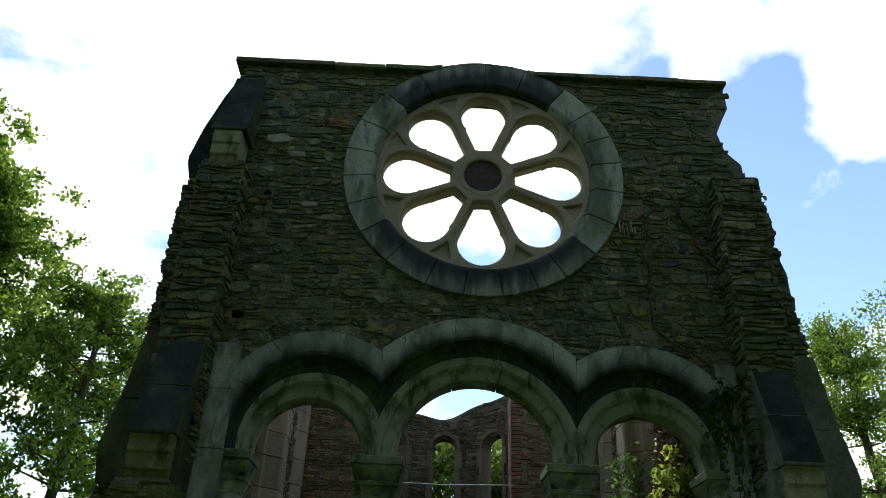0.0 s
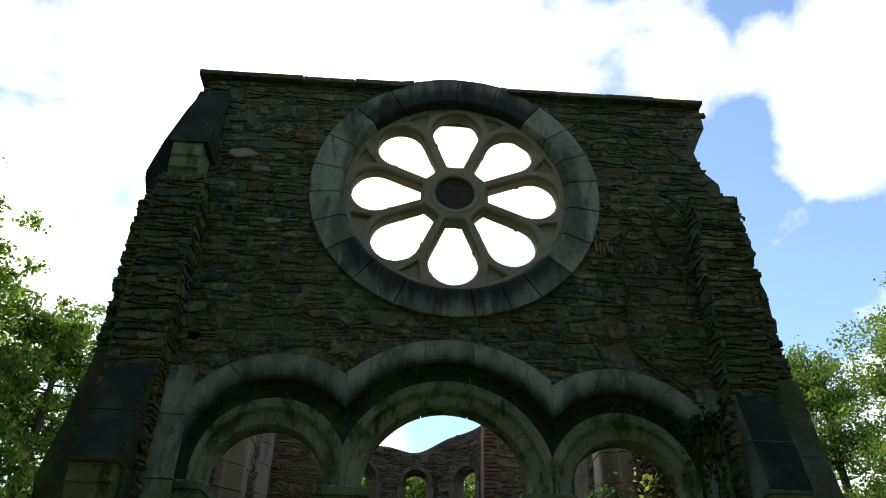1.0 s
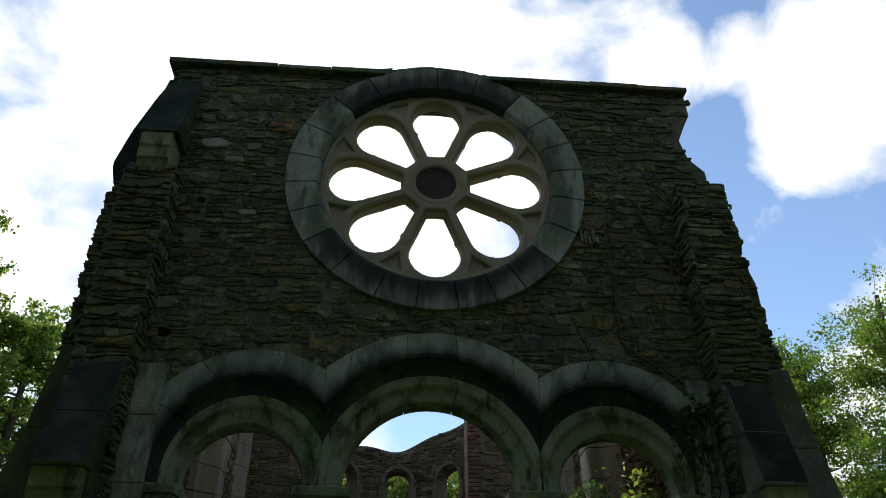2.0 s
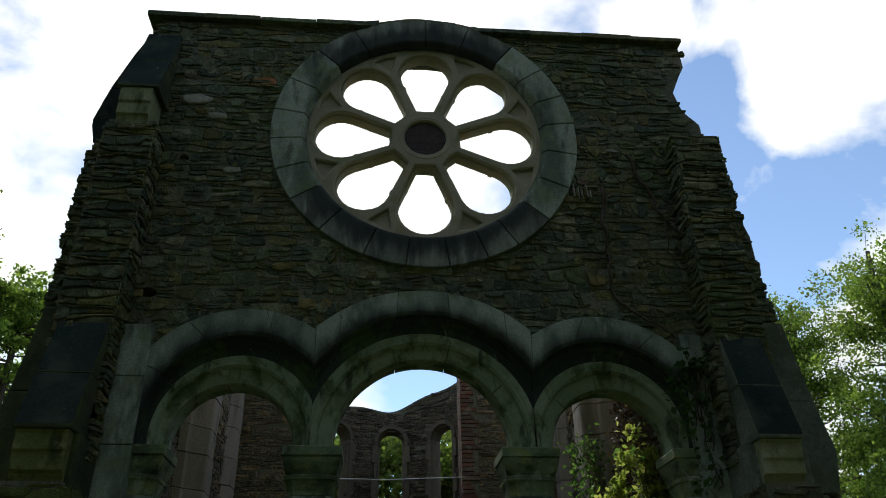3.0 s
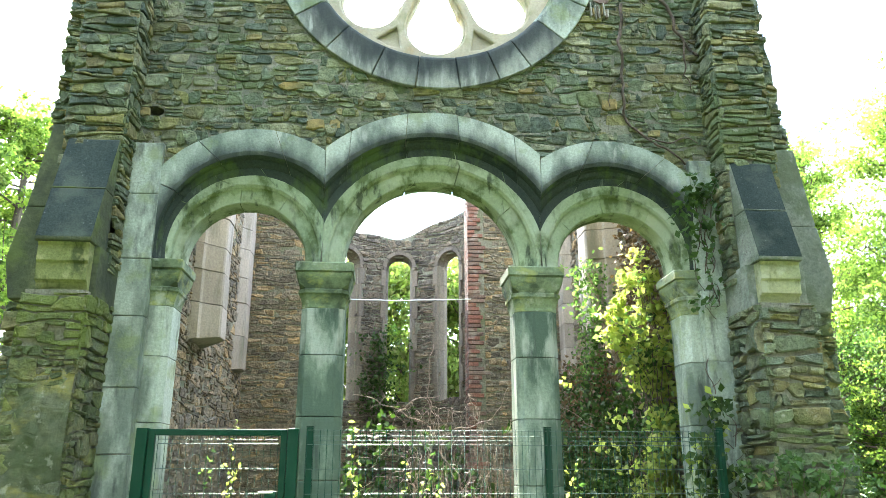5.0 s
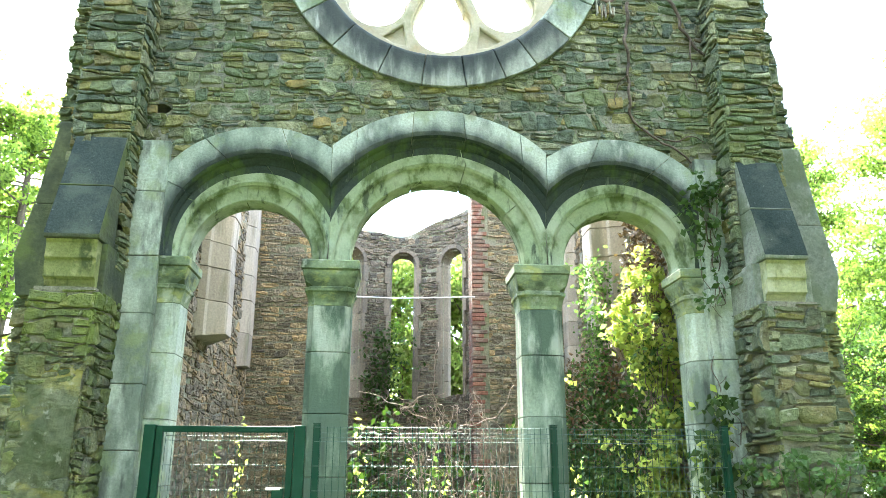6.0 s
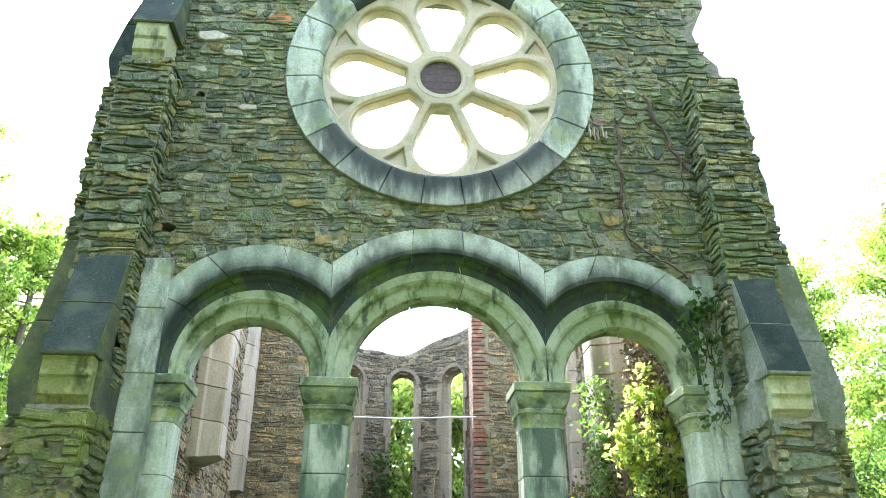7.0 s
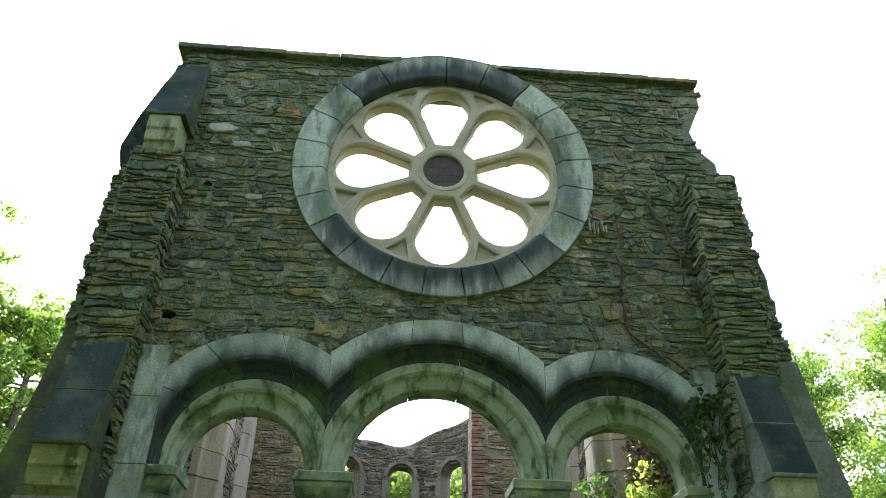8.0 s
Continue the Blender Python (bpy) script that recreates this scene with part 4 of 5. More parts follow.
# ---- nave and apse behind ----
NAVE, CHANCEL = 2.78, 5.3
nave_l = tagged(empty("wall_nave_north"), "brown slate rubble nave wall with pale stone shafts", "wall", kind="structure")
nave_r = tagged(empty("wall_nave_south"), "ivy-grown brown rubble nave wall with pale stone shafts", "wall", kind="structure")
for ob, s in ((nave_l, -1), (nave_r, 1)):
    NAVE = 2.78 if s < 0 else 2.62
    part("core", block(*sorted((s * NAVE, s * (NAVE + 0.6))), 0.585, CHANCEL + 0.5, -0.3, 6.2, 0), m_mortar, ob)
    rubble(ob, mosaic(0.6, CHANCEL, -0.1, 6.2, lambda u, v: True, random.Random(100 + s), 0.07, 0.16),
           wall_lay((s * NAVE, 0, 0), (0, 1, 0), (-s, 0, 0)), m_inner, 101 + s, lambda u, v: u > 1.2 and 1.2 < v < 5.0, proud=0.028, tag="brown rubble facing")
    # responds of the vanished vault: pilasters with a splayed face, broken off above the ground; plans of (x, y), then the foot
    if s < 0:
        shafts = [([(-2.80, 1.72), (-2.675, 1.77), (-2.655, 1.82), (-2.475, 1.98), (-2.455, 2.02), (-2.455, 2.3), (-2.80, 2.5)], 3.07), ([(-2.80, 4.40), (-2.655, 4.56), (-2.635, 4.60), (-2.635, 4.9), (-2.80, 5.0)], 3.08)]
    else:
        shafts = [([(2.64, 2.24), (2.43, 2.31), (2.41, 2.36), (2.20, 2.40), (2.18, 2.44), (2.18, 2.8), (2.64, 3.0)], 3.3), ([(2.64, 4.84), (2.46, 4.90), (2.44, 4.94), (2.44, 5.2), (2.64, 5.27)], 3.08)]
    for plan, foot in shafts:
        r = random.Random(int(foot * 100 + plan[0][1] * 10))
        z = foot
        while z < 6.15:
            h = r.uniform(0.3, 0.52)
            dx, dy = r.uniform(-0.008, 0.008), r.uniform(-0.012, 0.012)
            bm = prism([(x + dx, y + dy) for x, y in plan[::int(-s)]], "z", z + 0.003, z + h - 0.003, 0.008)
            for v in bm.verts:
                v.co += noise.noise_vector(v.co * 5) * 0.008
                if z == foot and v.co.z < z + h * 0.5:
                    v.co.z += 0.25 * (s * NAVE - v.co.x) * s - 0.03
            part("shaft_stone", bm, m_pale, ob)
            z += h
OPEN_L, OPEN_R = -1.50, 0.92
NAVE = 2.78
chancel = tagged(empty("wall_chancel"), "tall rubble cross wall with brick-edged opening to the apse", "wall", kind="structure")
for a, b, k in ((-NAVE, OPEN_L, 0), (OPEN_R + 0.0, NAVE, 1)):
    part("core", block(a, b, CHANCEL, CHANCEL + 0.5, -0.3, 6.2 + 0.15 * k, 0), m_mortar, chancel)
    u0, u1 = (a, b) if k == 0 else (a + 0.27, b)
    rubble(chancel, mosaic(u0, u1, -0.1, 6.2 + 0.15 * k, lambda u, v: True, random.Random(120 + k), 0.064, 0.15), wall_lay((0, CHANCEL, 0), (1, 0, 0), (0, -1, 0)),
           m_inner, 121 + k, lambda u, v: 1.2 < v < 5.5, limit=150, proud=0.025, tag="brown rubble facing")
z, k = -0.05, 0
rng = random.Random(9)
while z < 6.28:
    w = (0.22, 0.28)[k % 2] + rng.uniform(-0.05, 0.05) + (0.18 if rng.random() < 0.08 else 0)
    part("brick", block(OPEN_R - 0.012, OPEN_R + w - 0.2 + 0.14, CHANCEL - 0.034, CHANCEL + 0.2, z, z + 0.062, 0.008, 0.006, z), m_brick, chancel)
    part("brick", block(OPEN_R - 0.012, OPEN_R + 0.2, CHANCEL + 0.206, CHANCEL + 0.5, z, z + 0.057, 0.006, 0.004, z), m_brick, chancel)
    z += 0.072
    k += 1

# apse: half round, with tall lancets
APSE_X, APSE_Y, APSE_R, APSE_TOP = -0.23, 6.73, 1.60, 6.42
LEG = APSE_Y - CHANCEL - 0.5          # straight part before the curve
ROUND = 2 * LEG + math.pi * APSE_R
apse = tagged(empty("apse_wall"), "half-round rubble apse with tall narrow lancet windows, roofless", "wall", kind="structure")
LANCETS = [LEG + APSE_R * radians(d) for d in (49, 91, 132)]       # along the wall
HALF = 0.215
SILL, SPRING = 2.95, 5.74


def in_lancet(a, z, grow=0.0):
    for c in LANCETS:
        d = a - c
        if abs(d) < HALF + grow and SILL < z < SPRING:
            return True
        if z >= SPRING and math.hypot(d, z - SPRING) < HALF + grow:
            return True
    return False


def apse_lay(u, v, d):
    r = APSE_R - d
    if u < LEG:
        return (APSE_X - r, APSE_Y - LEG + u, v)
    if u > ROUND - LEG:
        return (APSE_X + r, APSE_Y - (u - ROUND + LEG), v)
    a = math.pi - (u - LEG) / APSE_R
    return (APSE_X + r * math.cos(a), APSE_Y + r * math.sin(a), v)


def apse_rise(u):
    """The broken wall head stands higher towards the chancel."""
    t = min(1.0, max(0.0, (u - 3.3) / 1.6))
    return 0.40 * t * t * (3 - 2 * t) + 0.04 * math.sin(u * 5.0)


bm = bmesh.new()
NA, NZ = 240, 60
da, dz = ROUND / NA, (APSE_TOP + 0.3) / NZ
solid = {(i, j): not in_lancet((i + 0.5) * da, -0.3 + (j + 0.5) * dz, 0.05) for i in range(NA) for j in range(NZ)}
grid_v = {}


def gv(i, j, k):
    if (i, j, k) not in grid_v:
        z = -0.3 + j * dz
        grid_v[(i, j, k)] = bm.verts.new(apse_lay(i * da, z + max(0.0, (z - 6.1) / 0.32) * apse_rise(i * da), -0.002 if k == 0 else -0.26))
    return grid_v[(i, j, k)]


for (i, j), full in solid.items():
    if not full:
        continue
    bm.faces.new([gv(i, j, 0), gv(i + 1, j, 0), gv(i + 1, j + 1, 0), gv(i, j + 1, 0)])
    bm.faces.new([gv(i, j, 1), gv(i, j + 1, 1), gv(i + 1, j + 1, 1), gv(i + 1, j, 1)])
    for di, dj, p, q in ((-1, 0, (i, j), (i, j + 1)), (1, 0, (i + 1, j + 1), (i + 1, j)), (0, -1, (i + 1, j), (i, j)), (0, 1, (i, j + 1), (i + 1, j + 1))):
        if not solid.get((i + di, j + dj), False):
            bm.faces.new([gv(*p, 0), gv(*q, 0), gv(*q, 1), gv(*p, 1)])
part("core", bm, m_mortar, apse)
rubble(apse, mosaic(0, ROUND, -0.1, APSE_TOP + 0.4, lambda u, v: not in_lancet(u, v, 0.12) and v < APSE_TOP - 0.03 + apse_rise(u), random.Random(140), 0.066, 0.15), apse_lay, m_apse, 141,
       lambda u, v: 1.4 < u < 5.6 and 3.0 < v < 6.3, proud=0.028, tag="brown rubble facing")
# dressed jamb stones round each lancet
for c in LANCETS:
    for s in (-1, 1):
        z = SILL
        k = 0
        while z < SPRING - 0.05:
            h = min(0.34, SPRING - z)
            w = (0.13, 0.18)[k % 2]
            a0, a1 = c + s * HALF, c + s * (HALF + w)
            bm = bmesh.new()
            rows = []
            for zz in (z + 0.003, z + h - 0.003):
                rows.append([bm.verts.new(apse_lay(aa, zz, dd)) for aa, dd in ((a0, -0.24), (a0, -0.12), (a0 + s * 0.07, 0.055), (a1, 0.055), (a1, -0.24))])
            for i in range(5):
                bm.faces.new((rows[0][i], rows[0][(i + 1) % 5], rows[1][(i + 1) % 5], rows[1][i]))
            bm.faces.new(rows[0])
            bm.faces.new(rows[1])
            part("jamb_stone", bm, m_window_stone, apse)
            z += h
            k += 1
    for k in range(5):
        bm = bmesh.new()
        rows = []
        for i in range(5):
            t = math.pi * (k + 0.02 + 0.96 * i / 4) / 5
            ring = []
            for rr, dd in ((HALF, -0.24), (HALF, -0.12), (HALF + 0.07, 0.055), (HALF + 0.15, 0.055), (HALF + 0.15, -0.24)):
                ring.append(bm.verts.new(apse_lay(c - rr * math.cos(t), SPRING + rr * math.sin(t), dd)))
            rows.append(ring)
        for p, q in zip(rows, rows[1:]):
            for i in range(5):
                bm.faces.new((p[i], p[(i + 1) % 5], q[(i + 1) % 5], q[i]))
        bm.faces.new(rows[0])
        bm.faces.new(rows[-1])
        part("arch_stone", bm, m_window_stone, apse)

# ---- foliage ----


def leaves(name, centres, radius, per, size, mat, parent, rng_seed, label="", flat=0.0, squash=0.7):
    """Many small folded leaves in clumps round the centres, as one mesh."""
    g = np.random.default_rng(rng_seed)
    c = np.repeat(np.asarray(centres, float), per, axis=0)
    n = len(c)
    c = c + g.normal(0, 1, (n, 3)) * np.asarray([radius, radius, radius * squash]) * 0.55
    d = g.normal(0, 1, (n, 3))
    d[:, 2] -= 0.35
    d /= np.linalg.norm(d, axis=1)[:, None]
    e = np.cross(d, g.normal(0, 1, (n, 3)))
    if flat:
        e[:, 2] *= 1 - flat
    e /= np.linalg.norm(e, axis=1)[:, None] + 1e-9
    up = np.cross(d, e)
    s = size * g.uniform(0.6, 1.3, (n, 1))
    v = np.empty((n, 4, 3))
    v[:, 0] = c - d * s * 0.5
    v[:, 1] = c + e * s * 0.33 + up * s * 0.12
    v[:, 2] = c + d * s * 0.55
    v[:, 3] = c - e * s * 0.33 + up * s * 0.12
    me = bpy.data.meshes.new(name)
    me.vertices.add(n * 4)
    me.vertices.foreach_set("co", v.reshape(-1))
    me.loops.add(n * 6)
    k = np.arange(n)[:, None] * 4
    me.loops.foreach_set("vertex_index", (k + np.array([[0, 1, 2, 0, 2, 3]])).reshape(-1))
    me.polygons.add(n * 2)
    me.polygons.foreach_set("loop_start", np.arange(n * 2) * 3)
    me.materials.append(mat)
    me.update(calc_edges=True)
    ob = new(name, me)
    ob.parent = parent
    return tagged(ob, label, kind="stuff")


def tree(x, y, h, r, seed, label, crown_from=0.25, clumps=330, per=70, leaf=0.17, lean=0.0, stems=1, mat=None, boughs=60, group="trees round the ruin"):
    rng = random.Random(seed)
    ob = tagged(empty("tree"), label, "tree", group)
    bm = bmesh.new()
    ends = []
    for st in range(stems):
        bx, by = x + rng.uniform(-0.5, 0.5) * (stems > 1), y + rng.uniform(-0.5, 0.5) * (stems > 1)
        line = [(bx + lean * k / 8 * h * 0.12 + 0.12 * math.sin(k + seed), by + 0.12 * math.cos(k * 1.3 + seed), h * 0.93 * k / 8 - 0.1 * (k == 0)) for k in range(9)]
        tr = h * 0.013 + 0.02
        tube(bm, line, [tr * (1.25 - k / 8) + 0.012 for k in range(9)], 8)
        for b in range(int(boughs / stems)):
            f = rng.uniform(crown_from, 0.97)
            k = min(7, int(f * 8))
            base = Vector(line[k]).lerp(Vector(line[k + 1]), f * 8 - k)
            ang = rng.uniform(0, 2 * math.pi)
            prof = math.sin(math.pi * (0.10 + 0.76 * min(1, max(0.0, (f - crown_from) / (1 - crown_from))) ** 0.8))
            reach = r * prof * rng.uniform(0.55, 1.12)
            tip = base + Vector((math.cos(ang) * reach, math.sin(ang) * reach, reach * rng.uniform(0.05, 0.6)))
            midp = base.lerp(tip, 0.5) + Vector((0, 0, -0.08 * reach))
            tube(bm, [base, midp, tip], [0.045 * (1.2 - f) + 0.015, 0.02, 0.006], 5)
            for q in range(max(3, int(clumps / boughs))):
                t = rng.uniform(0.3, 1.08)
                p = base.lerp(tip, t) + Vector((rng.gauss(0, 1), rng.gauss(0, 1), rng.gauss(0, 0.8))) * (0.09 * r + 0.2)
                ends.append((p.x, p.y, max(0.4, p.z)))
                if q % 3 == 0:
                    tube(bm, [base.lerp(tip, t * 0.8), p], [0.012, 0.004], 4)
    part("trunk", bm, m_bark, ob, "slender branching trunk")
    leaves("crown", ends, 0.31, per, leaf, mat or m_leaf, ob, seed, "sunlit green leaves with gaps of sky")
    return ob


BROAD = "tall broadleaf tree with backlit green leaves beside the ruin"
tree(-15.4, 8.5, 16.8, 4.6, 1, BROAD, 0.05, 900, 82, 0.148, mat=m_leaf_lit)
tree(-13.6, 9.8, 14.2, 3.0, 15, BROAD, 0.04, 720, 78, 0.14, mat=m_leaf_lit)
tree(-10.8, 13.5, 12.4, 3.2, 2, BROAD, 0.06, 620, 75, 0.14, mat=m_leaf_lit)
tree(-13.6, 3.0, 9.0, 3.0, 3, BROAD, 0.04, 560, 52, 0.125, mat=m_leaf_lit)
tree(-17.5, 14.0, 15.0, 4.5, 13, BROAD, 0.04, 600, 82, 0.156, mat=m_leaf_lit)
SLIM = "slender young tree with thin trunk and airy light green crown"
tree(13.5, 10.7, 12.9, 2.2, 4, SLIM, 0.12, 640, 84, 0.098, boughs=80, mat=m_leaf_lit)
tree(13.1, 14.7, 13.1, 2.2, 5, SLIM, 0.12, 640, 84, 0.104, boughs=80, mat=m_leaf_lit)
tree(17.0, 12.5, 13.0, 2.6, 6, SLIM, 0.08, 480, 60, 0.104, mat=m_leaf_lit)
tree(11.6, 7.0, 6.0, 1.9, 7, SLIM, 0.04, 380, 61, 0.079)
tree(9.0, 12.5, 6.5, 2.2, 12, SLIM, 0.03, 380, 61, 0.091)
tree(15.8, 6.0, 7.5, 2.4, 14, SLIM, 0.03, 380, 64, 0.091)
tree(9.8, 16.5, 6.0, 2.4, 16, SLIM, 0.02, 360, 64, 0.091)
tree(13.4, 13.0, 5.2, 2.4, 17, SLIM, 0.02, 340, 64, 0.085)
tree(16.8, 9.5, 6.4, 2.6, 18, SLIM, 0.02, 360, 64, 0.091)
tree(-12.0, 6.0, 5.0, 2.4, 26, SLIM, 0.02, 360, 45, 0.085)
DEEP = "shaded tree standing deeper in the wood"
for i, (x, y, h) in enumerate(((14.5, 21, 7.2), (19, 19, 7.6), (23, 15, 8.0), (22, 24, 9.0), (20, 8, 6.0))):
    tree(x, y, h, 3.6, 70 + i, DEEP, 0.03, 620, 52, 0.22, mat=m_leaf_wood, group="trees deeper in the wood")
BUSH = "leafy sunlit bush tree growing behind the apse"
for i, (x, y, h) in enumerate(((-4.5, 11.6, 7.0), (-2.2, 11.2, 7.0), (-0.2, 11.4, 7.15), (1.6, 11.0, 7.0), (3.6, 11.4, 7.0))):
    tree(x, y, h, 1.7, 20 + i, BUSH, 0.03, 520, 52, 0.13, mat=m_leaf_sunny, group="bushes behind the apse")
# unseen wood edge added behind the viewer, closing the clearing to dim the gable
SKY_SCREEN = "unseen dark tree ring added to cut the sky light"
# first tree is added to keep sky light off the left end
for i, (x, y, h) in enumerate(((-13, -5, 14), (-12, -11, 18), (-7, -16, 19), (0, -17, 20), (7, -16, 19), (12, -11, 18), (14, -4, 15))):
    tree(x, y, h, 4.6 if i == 0 else 6.0, 40 + i, SKY_SCREEN, 0.02, 900, 50, 0.42, group="wood edge", mat=m_leaf_dark)

# ---- odd stones in the gable ----
m_orange = material("orange_brick_stone", [(0.34, 0.13, 0.05), (0.44, 0.20, 0.08)], grain=30, bump=0.5, mottle=0.3, pieces=False)
m_yellow = material("ochre_stone", [(0.19, 0.15, 0.05), (0.27, 0.215, 0.085)], grain=16, bump=0.9, mottle=0.5, pieces=False, patches=[((0.10, 0.13, 0.06), 0.7, 5, 0.52, 0.64, ONE)])
m_light = material("lichen_pale_stone", [(0.30, 0.30, 0.23), (0.42, 0.41, 0.33)], grain=24, bump=0.6, mottle=0.3, pieces=False, patches=[((0.20, 0.2, 0.13), 0.7, 5, 0.52, 0.62, ONE)])
rng = random.Random(77)
for x, z, w, h, mat in ((-1.96, 7.92, 0.30, 0.12, m_orange), (-2.72, 7.60, 0.36, 0.15, m_light), (-2.45, 7.36, 0.24, 0.11, m_light), (-2.82, 7.10, 0.20, 0.10, m_light), (2.22, 7.07, 0.15, 0.06, m_light),
                        (1.84, 5.33, 0.20, 0.15, m_yellow), (-1.50, 5.40, 0.26, 0.10, m_yellow), (-1.24, 4.97, 0.20, 0.12, m_yellow), (-1.05, 4.99, 0.12, 0.12, m_yellow), (1.83, 6.62, 0.18, 0.12, m_brick), (-2.9, 6.6, 0.16, 0.08, m_yellow),
                        (0.95, 5.45, 0.17, 0.07, m_yellow), (-2.2, 6.6, 0.2, 0.08, m_light), (2.3, 5.0, 0.14, 0.10, m_yellow), (-2.95, 5.05, 0.12, 0.12, m_yellow)):
    ring = ((-0.5, -0.38), (-0.2, -0.52), (0.2, -0.45), (0.46, -0.4), (0.53, 0.05), (0.42, 0.42), (0.1, 0.5), (-0.25, 0.42), (-0.48, 0.3), (-0.55, -0.05))
    poly = [(x + w * p * rng.uniform(0.82, 1.12), z + h * q * rng.uniform(0.8, 1.15)) for p, q in ring]
    sv, sf = stone_mesh(poly, wall_lay((0, -0.014, 0), (1, 0, 0), (0, -1, 0)), rng, 0.024)
    mesh_object("stone", sv, sf, mat, gable)
# split orange stone with white splinters
for k in range(9):
    x, z = 1.69 + k * 0.024 + rng.uniform(-0.006, 0.006), 6.35 + rng.uniform(0, 0.05)
    part("splinter", block(x, x + rng.uniform(0.010, 0.022), -0.05 - rng.uniform(0, 0.015), 0.0, z, z + rng.uniform(0.09, 0.18), 0.004, 0.014, k * 3.1), (m_light, m_yellow, m_light, m_inner)[k % 4], gable)

# crumbling lime render on the foot of one buttress
bm = bmesh.new()
bmesh.ops.create_grid(bm, x_segments=26, y_segments=70, size=0.5)
for v in bm.verts:
    x, z = -3.27 + v.co.x * 0.52, 1.12 + v.co.y * 2.5
    edge = max(0, (z - 2.15) * 0.12) + 0.02 * noise.noise(Vector((x * 9, z * 9, 3)))
    v.co = Vector((x, -0.69 - 0.035 * noise.noise(Vector((x * 3, z * 3, 0))) - 0.012 * noise.noise(Vector((x * 14, z * 14, 1))) + edge, z + 0.05 * noise.noise(Vector((x * 5, z * 2, 7)))))
bmesh.ops.solidify(bm, geom=bm.faces, thickness=0.03)
part("render_coat", bm, m_render, buttress_l, "crumbling ochre and grey lime render")

# ---- fence and gate in front of the arches ----
FY = -0.42
FENCE_TOP = 1.92


def rod(p, q, r, sides=6):
    bm = bmesh.new()
    tube(bm, [p, q], [r, r], sides)
    return bm


def mesh_panel(owner, x0, x1, top, rails):
    n = int((x1 - x0) / 0.055)
    first = None
    for k in range(n + 1):
        x = x0 + (x1 - x0) * k / n
        if first is None:
            bm = rod((0, FY, 0.06), (0, FY, top), 0.0028, 5)
            first = part("upright_wire", bm, m_mesh, owner)
            first.location.x = x
        else:
            o = new("upright_wire", first.data)
            o.parent, o.location.x = owner, x
    for z, dy in rails:
        part("cross_wire", rod((x0, FY + dy, z), (x1, FY + dy, z), 0.0028, 8), m_cross, owner)


RAILS = [(1.915, 0.006), (1.868, 0.03), (1.832, 0.03), (1.795, 0.006)] + [(1.595 - 0.2 * k, 0.006) for k in range(8)]
gate = tagged(empty("gate"), "closed green steel gate with wire mesh infill before the arch", "gate")
part("gate_post", block(-2.535, -2.445, FY - 0.045, FY + 0.045, -0.1, FENCE_TOP + 0.005, 0.006), m_fence, gate)
part("gate_post", block(-1.288, -1.20, FY - 0.045, FY + 0.045, -0.1, FENCE_TOP + 0.005, 0.006), m_fence, gate)
part("stile", block(-2.437, -2.385, FY - 0.025, FY + 0.025, 0.06, FENCE_TOP - 0.003, 0.005), m_fence, gate)
part("stile", block(-1.348, -1.296, FY - 0.025, FY + 0.025, 0.06, FENCE_TOP - 0.003, 0.005), m_fence, gate)
part("top_rail", block(-2.385, -1.348, FY - 0.025, FY + 0.025, FENCE_TOP - 0.055, FENCE_TOP - 0.003, 0.005), m_fence, gate)
part("bottom_rail", block(-2.385, -1.348, FY - 0.025, FY + 0.025, 0.06, 0.11, 0.005), m_fence, gate)
mesh_panel(gate, -2.36, -1.37, FENCE_TOP - 0.05, [(1.835, 0.006), (1.80, 0.006)] + [(1.60 - 0.2 * k, 0.006) for k in range(8)])
lock = part("lock_box", block(-1.455, -1.36, FY - 0.03, FY + 0.03, 1.27, 1.42, 0.008), m_fence, gate, "green lock case")
part("handle", block(-1.50, -1.38, FY - 0.075, FY - 0.052, 1.40, 1.42, 0.008), m_wire, lock, "pale metal handle")

fence = tagged(empty("fence"), "green welded wire mesh fence on thin posts before the arcade", "fence")
for x in (-1.11, 0.95, 2.50):
    post = part("post", block(x - 0.03, x + 0.03, FY + 0.012, FY + 0.07, -0.1, FENCE_TOP + 0.02, 0.006), m_fence, fence)
    part("cap", block(x - 0.032, x + 0.032, FY + 0.008, FY + 0.074, FENCE_TOP + 0.022, FENCE_TOP + 0.032, 0.004), m_fence, post)
mesh_panel(fence, -1.13, 0.94, FENCE_TOP, RAILS)
mesh_panel(fence, 0.96, 2.49, FENCE_TOP, RAILS)

# cable across the chancel opening
bm = bmesh.new()
tube(bm, [(-1.5, CHANCEL + 0.02, 4.37), (-0.3, CHANCEL + 0.02, 4.355), (0.95, CHANCEL - 0.06, 4.385)], [0.009] * 3, 6)
tagged(part("cable", bm, m_wire), "thin pale cable stretched across the chancel opening", "cable")

# ---- climbers and undergrowth ----


def curve_line(points, n=10):
    """Smooth way through a few points."""
    pts = [Vector(p) for p in points]
    pts = [pts[0] * 2 - pts[1]] + pts + [pts[-1] * 2 - pts[-2]]
    res = []
    for i in range(1, len(pts) - 2):
        a, b, c, d = pts[i - 1:i + 3]
        for k in range(n):
            t = k / n
            res.append(0.5 * ((2 * b) + (c - a) * t + (2 * a - 5 * b + 4 * c - d) * t * t + (3 * b - a - 3 * c + d) * t ** 3))
    res.append(pts[-2])
    return res


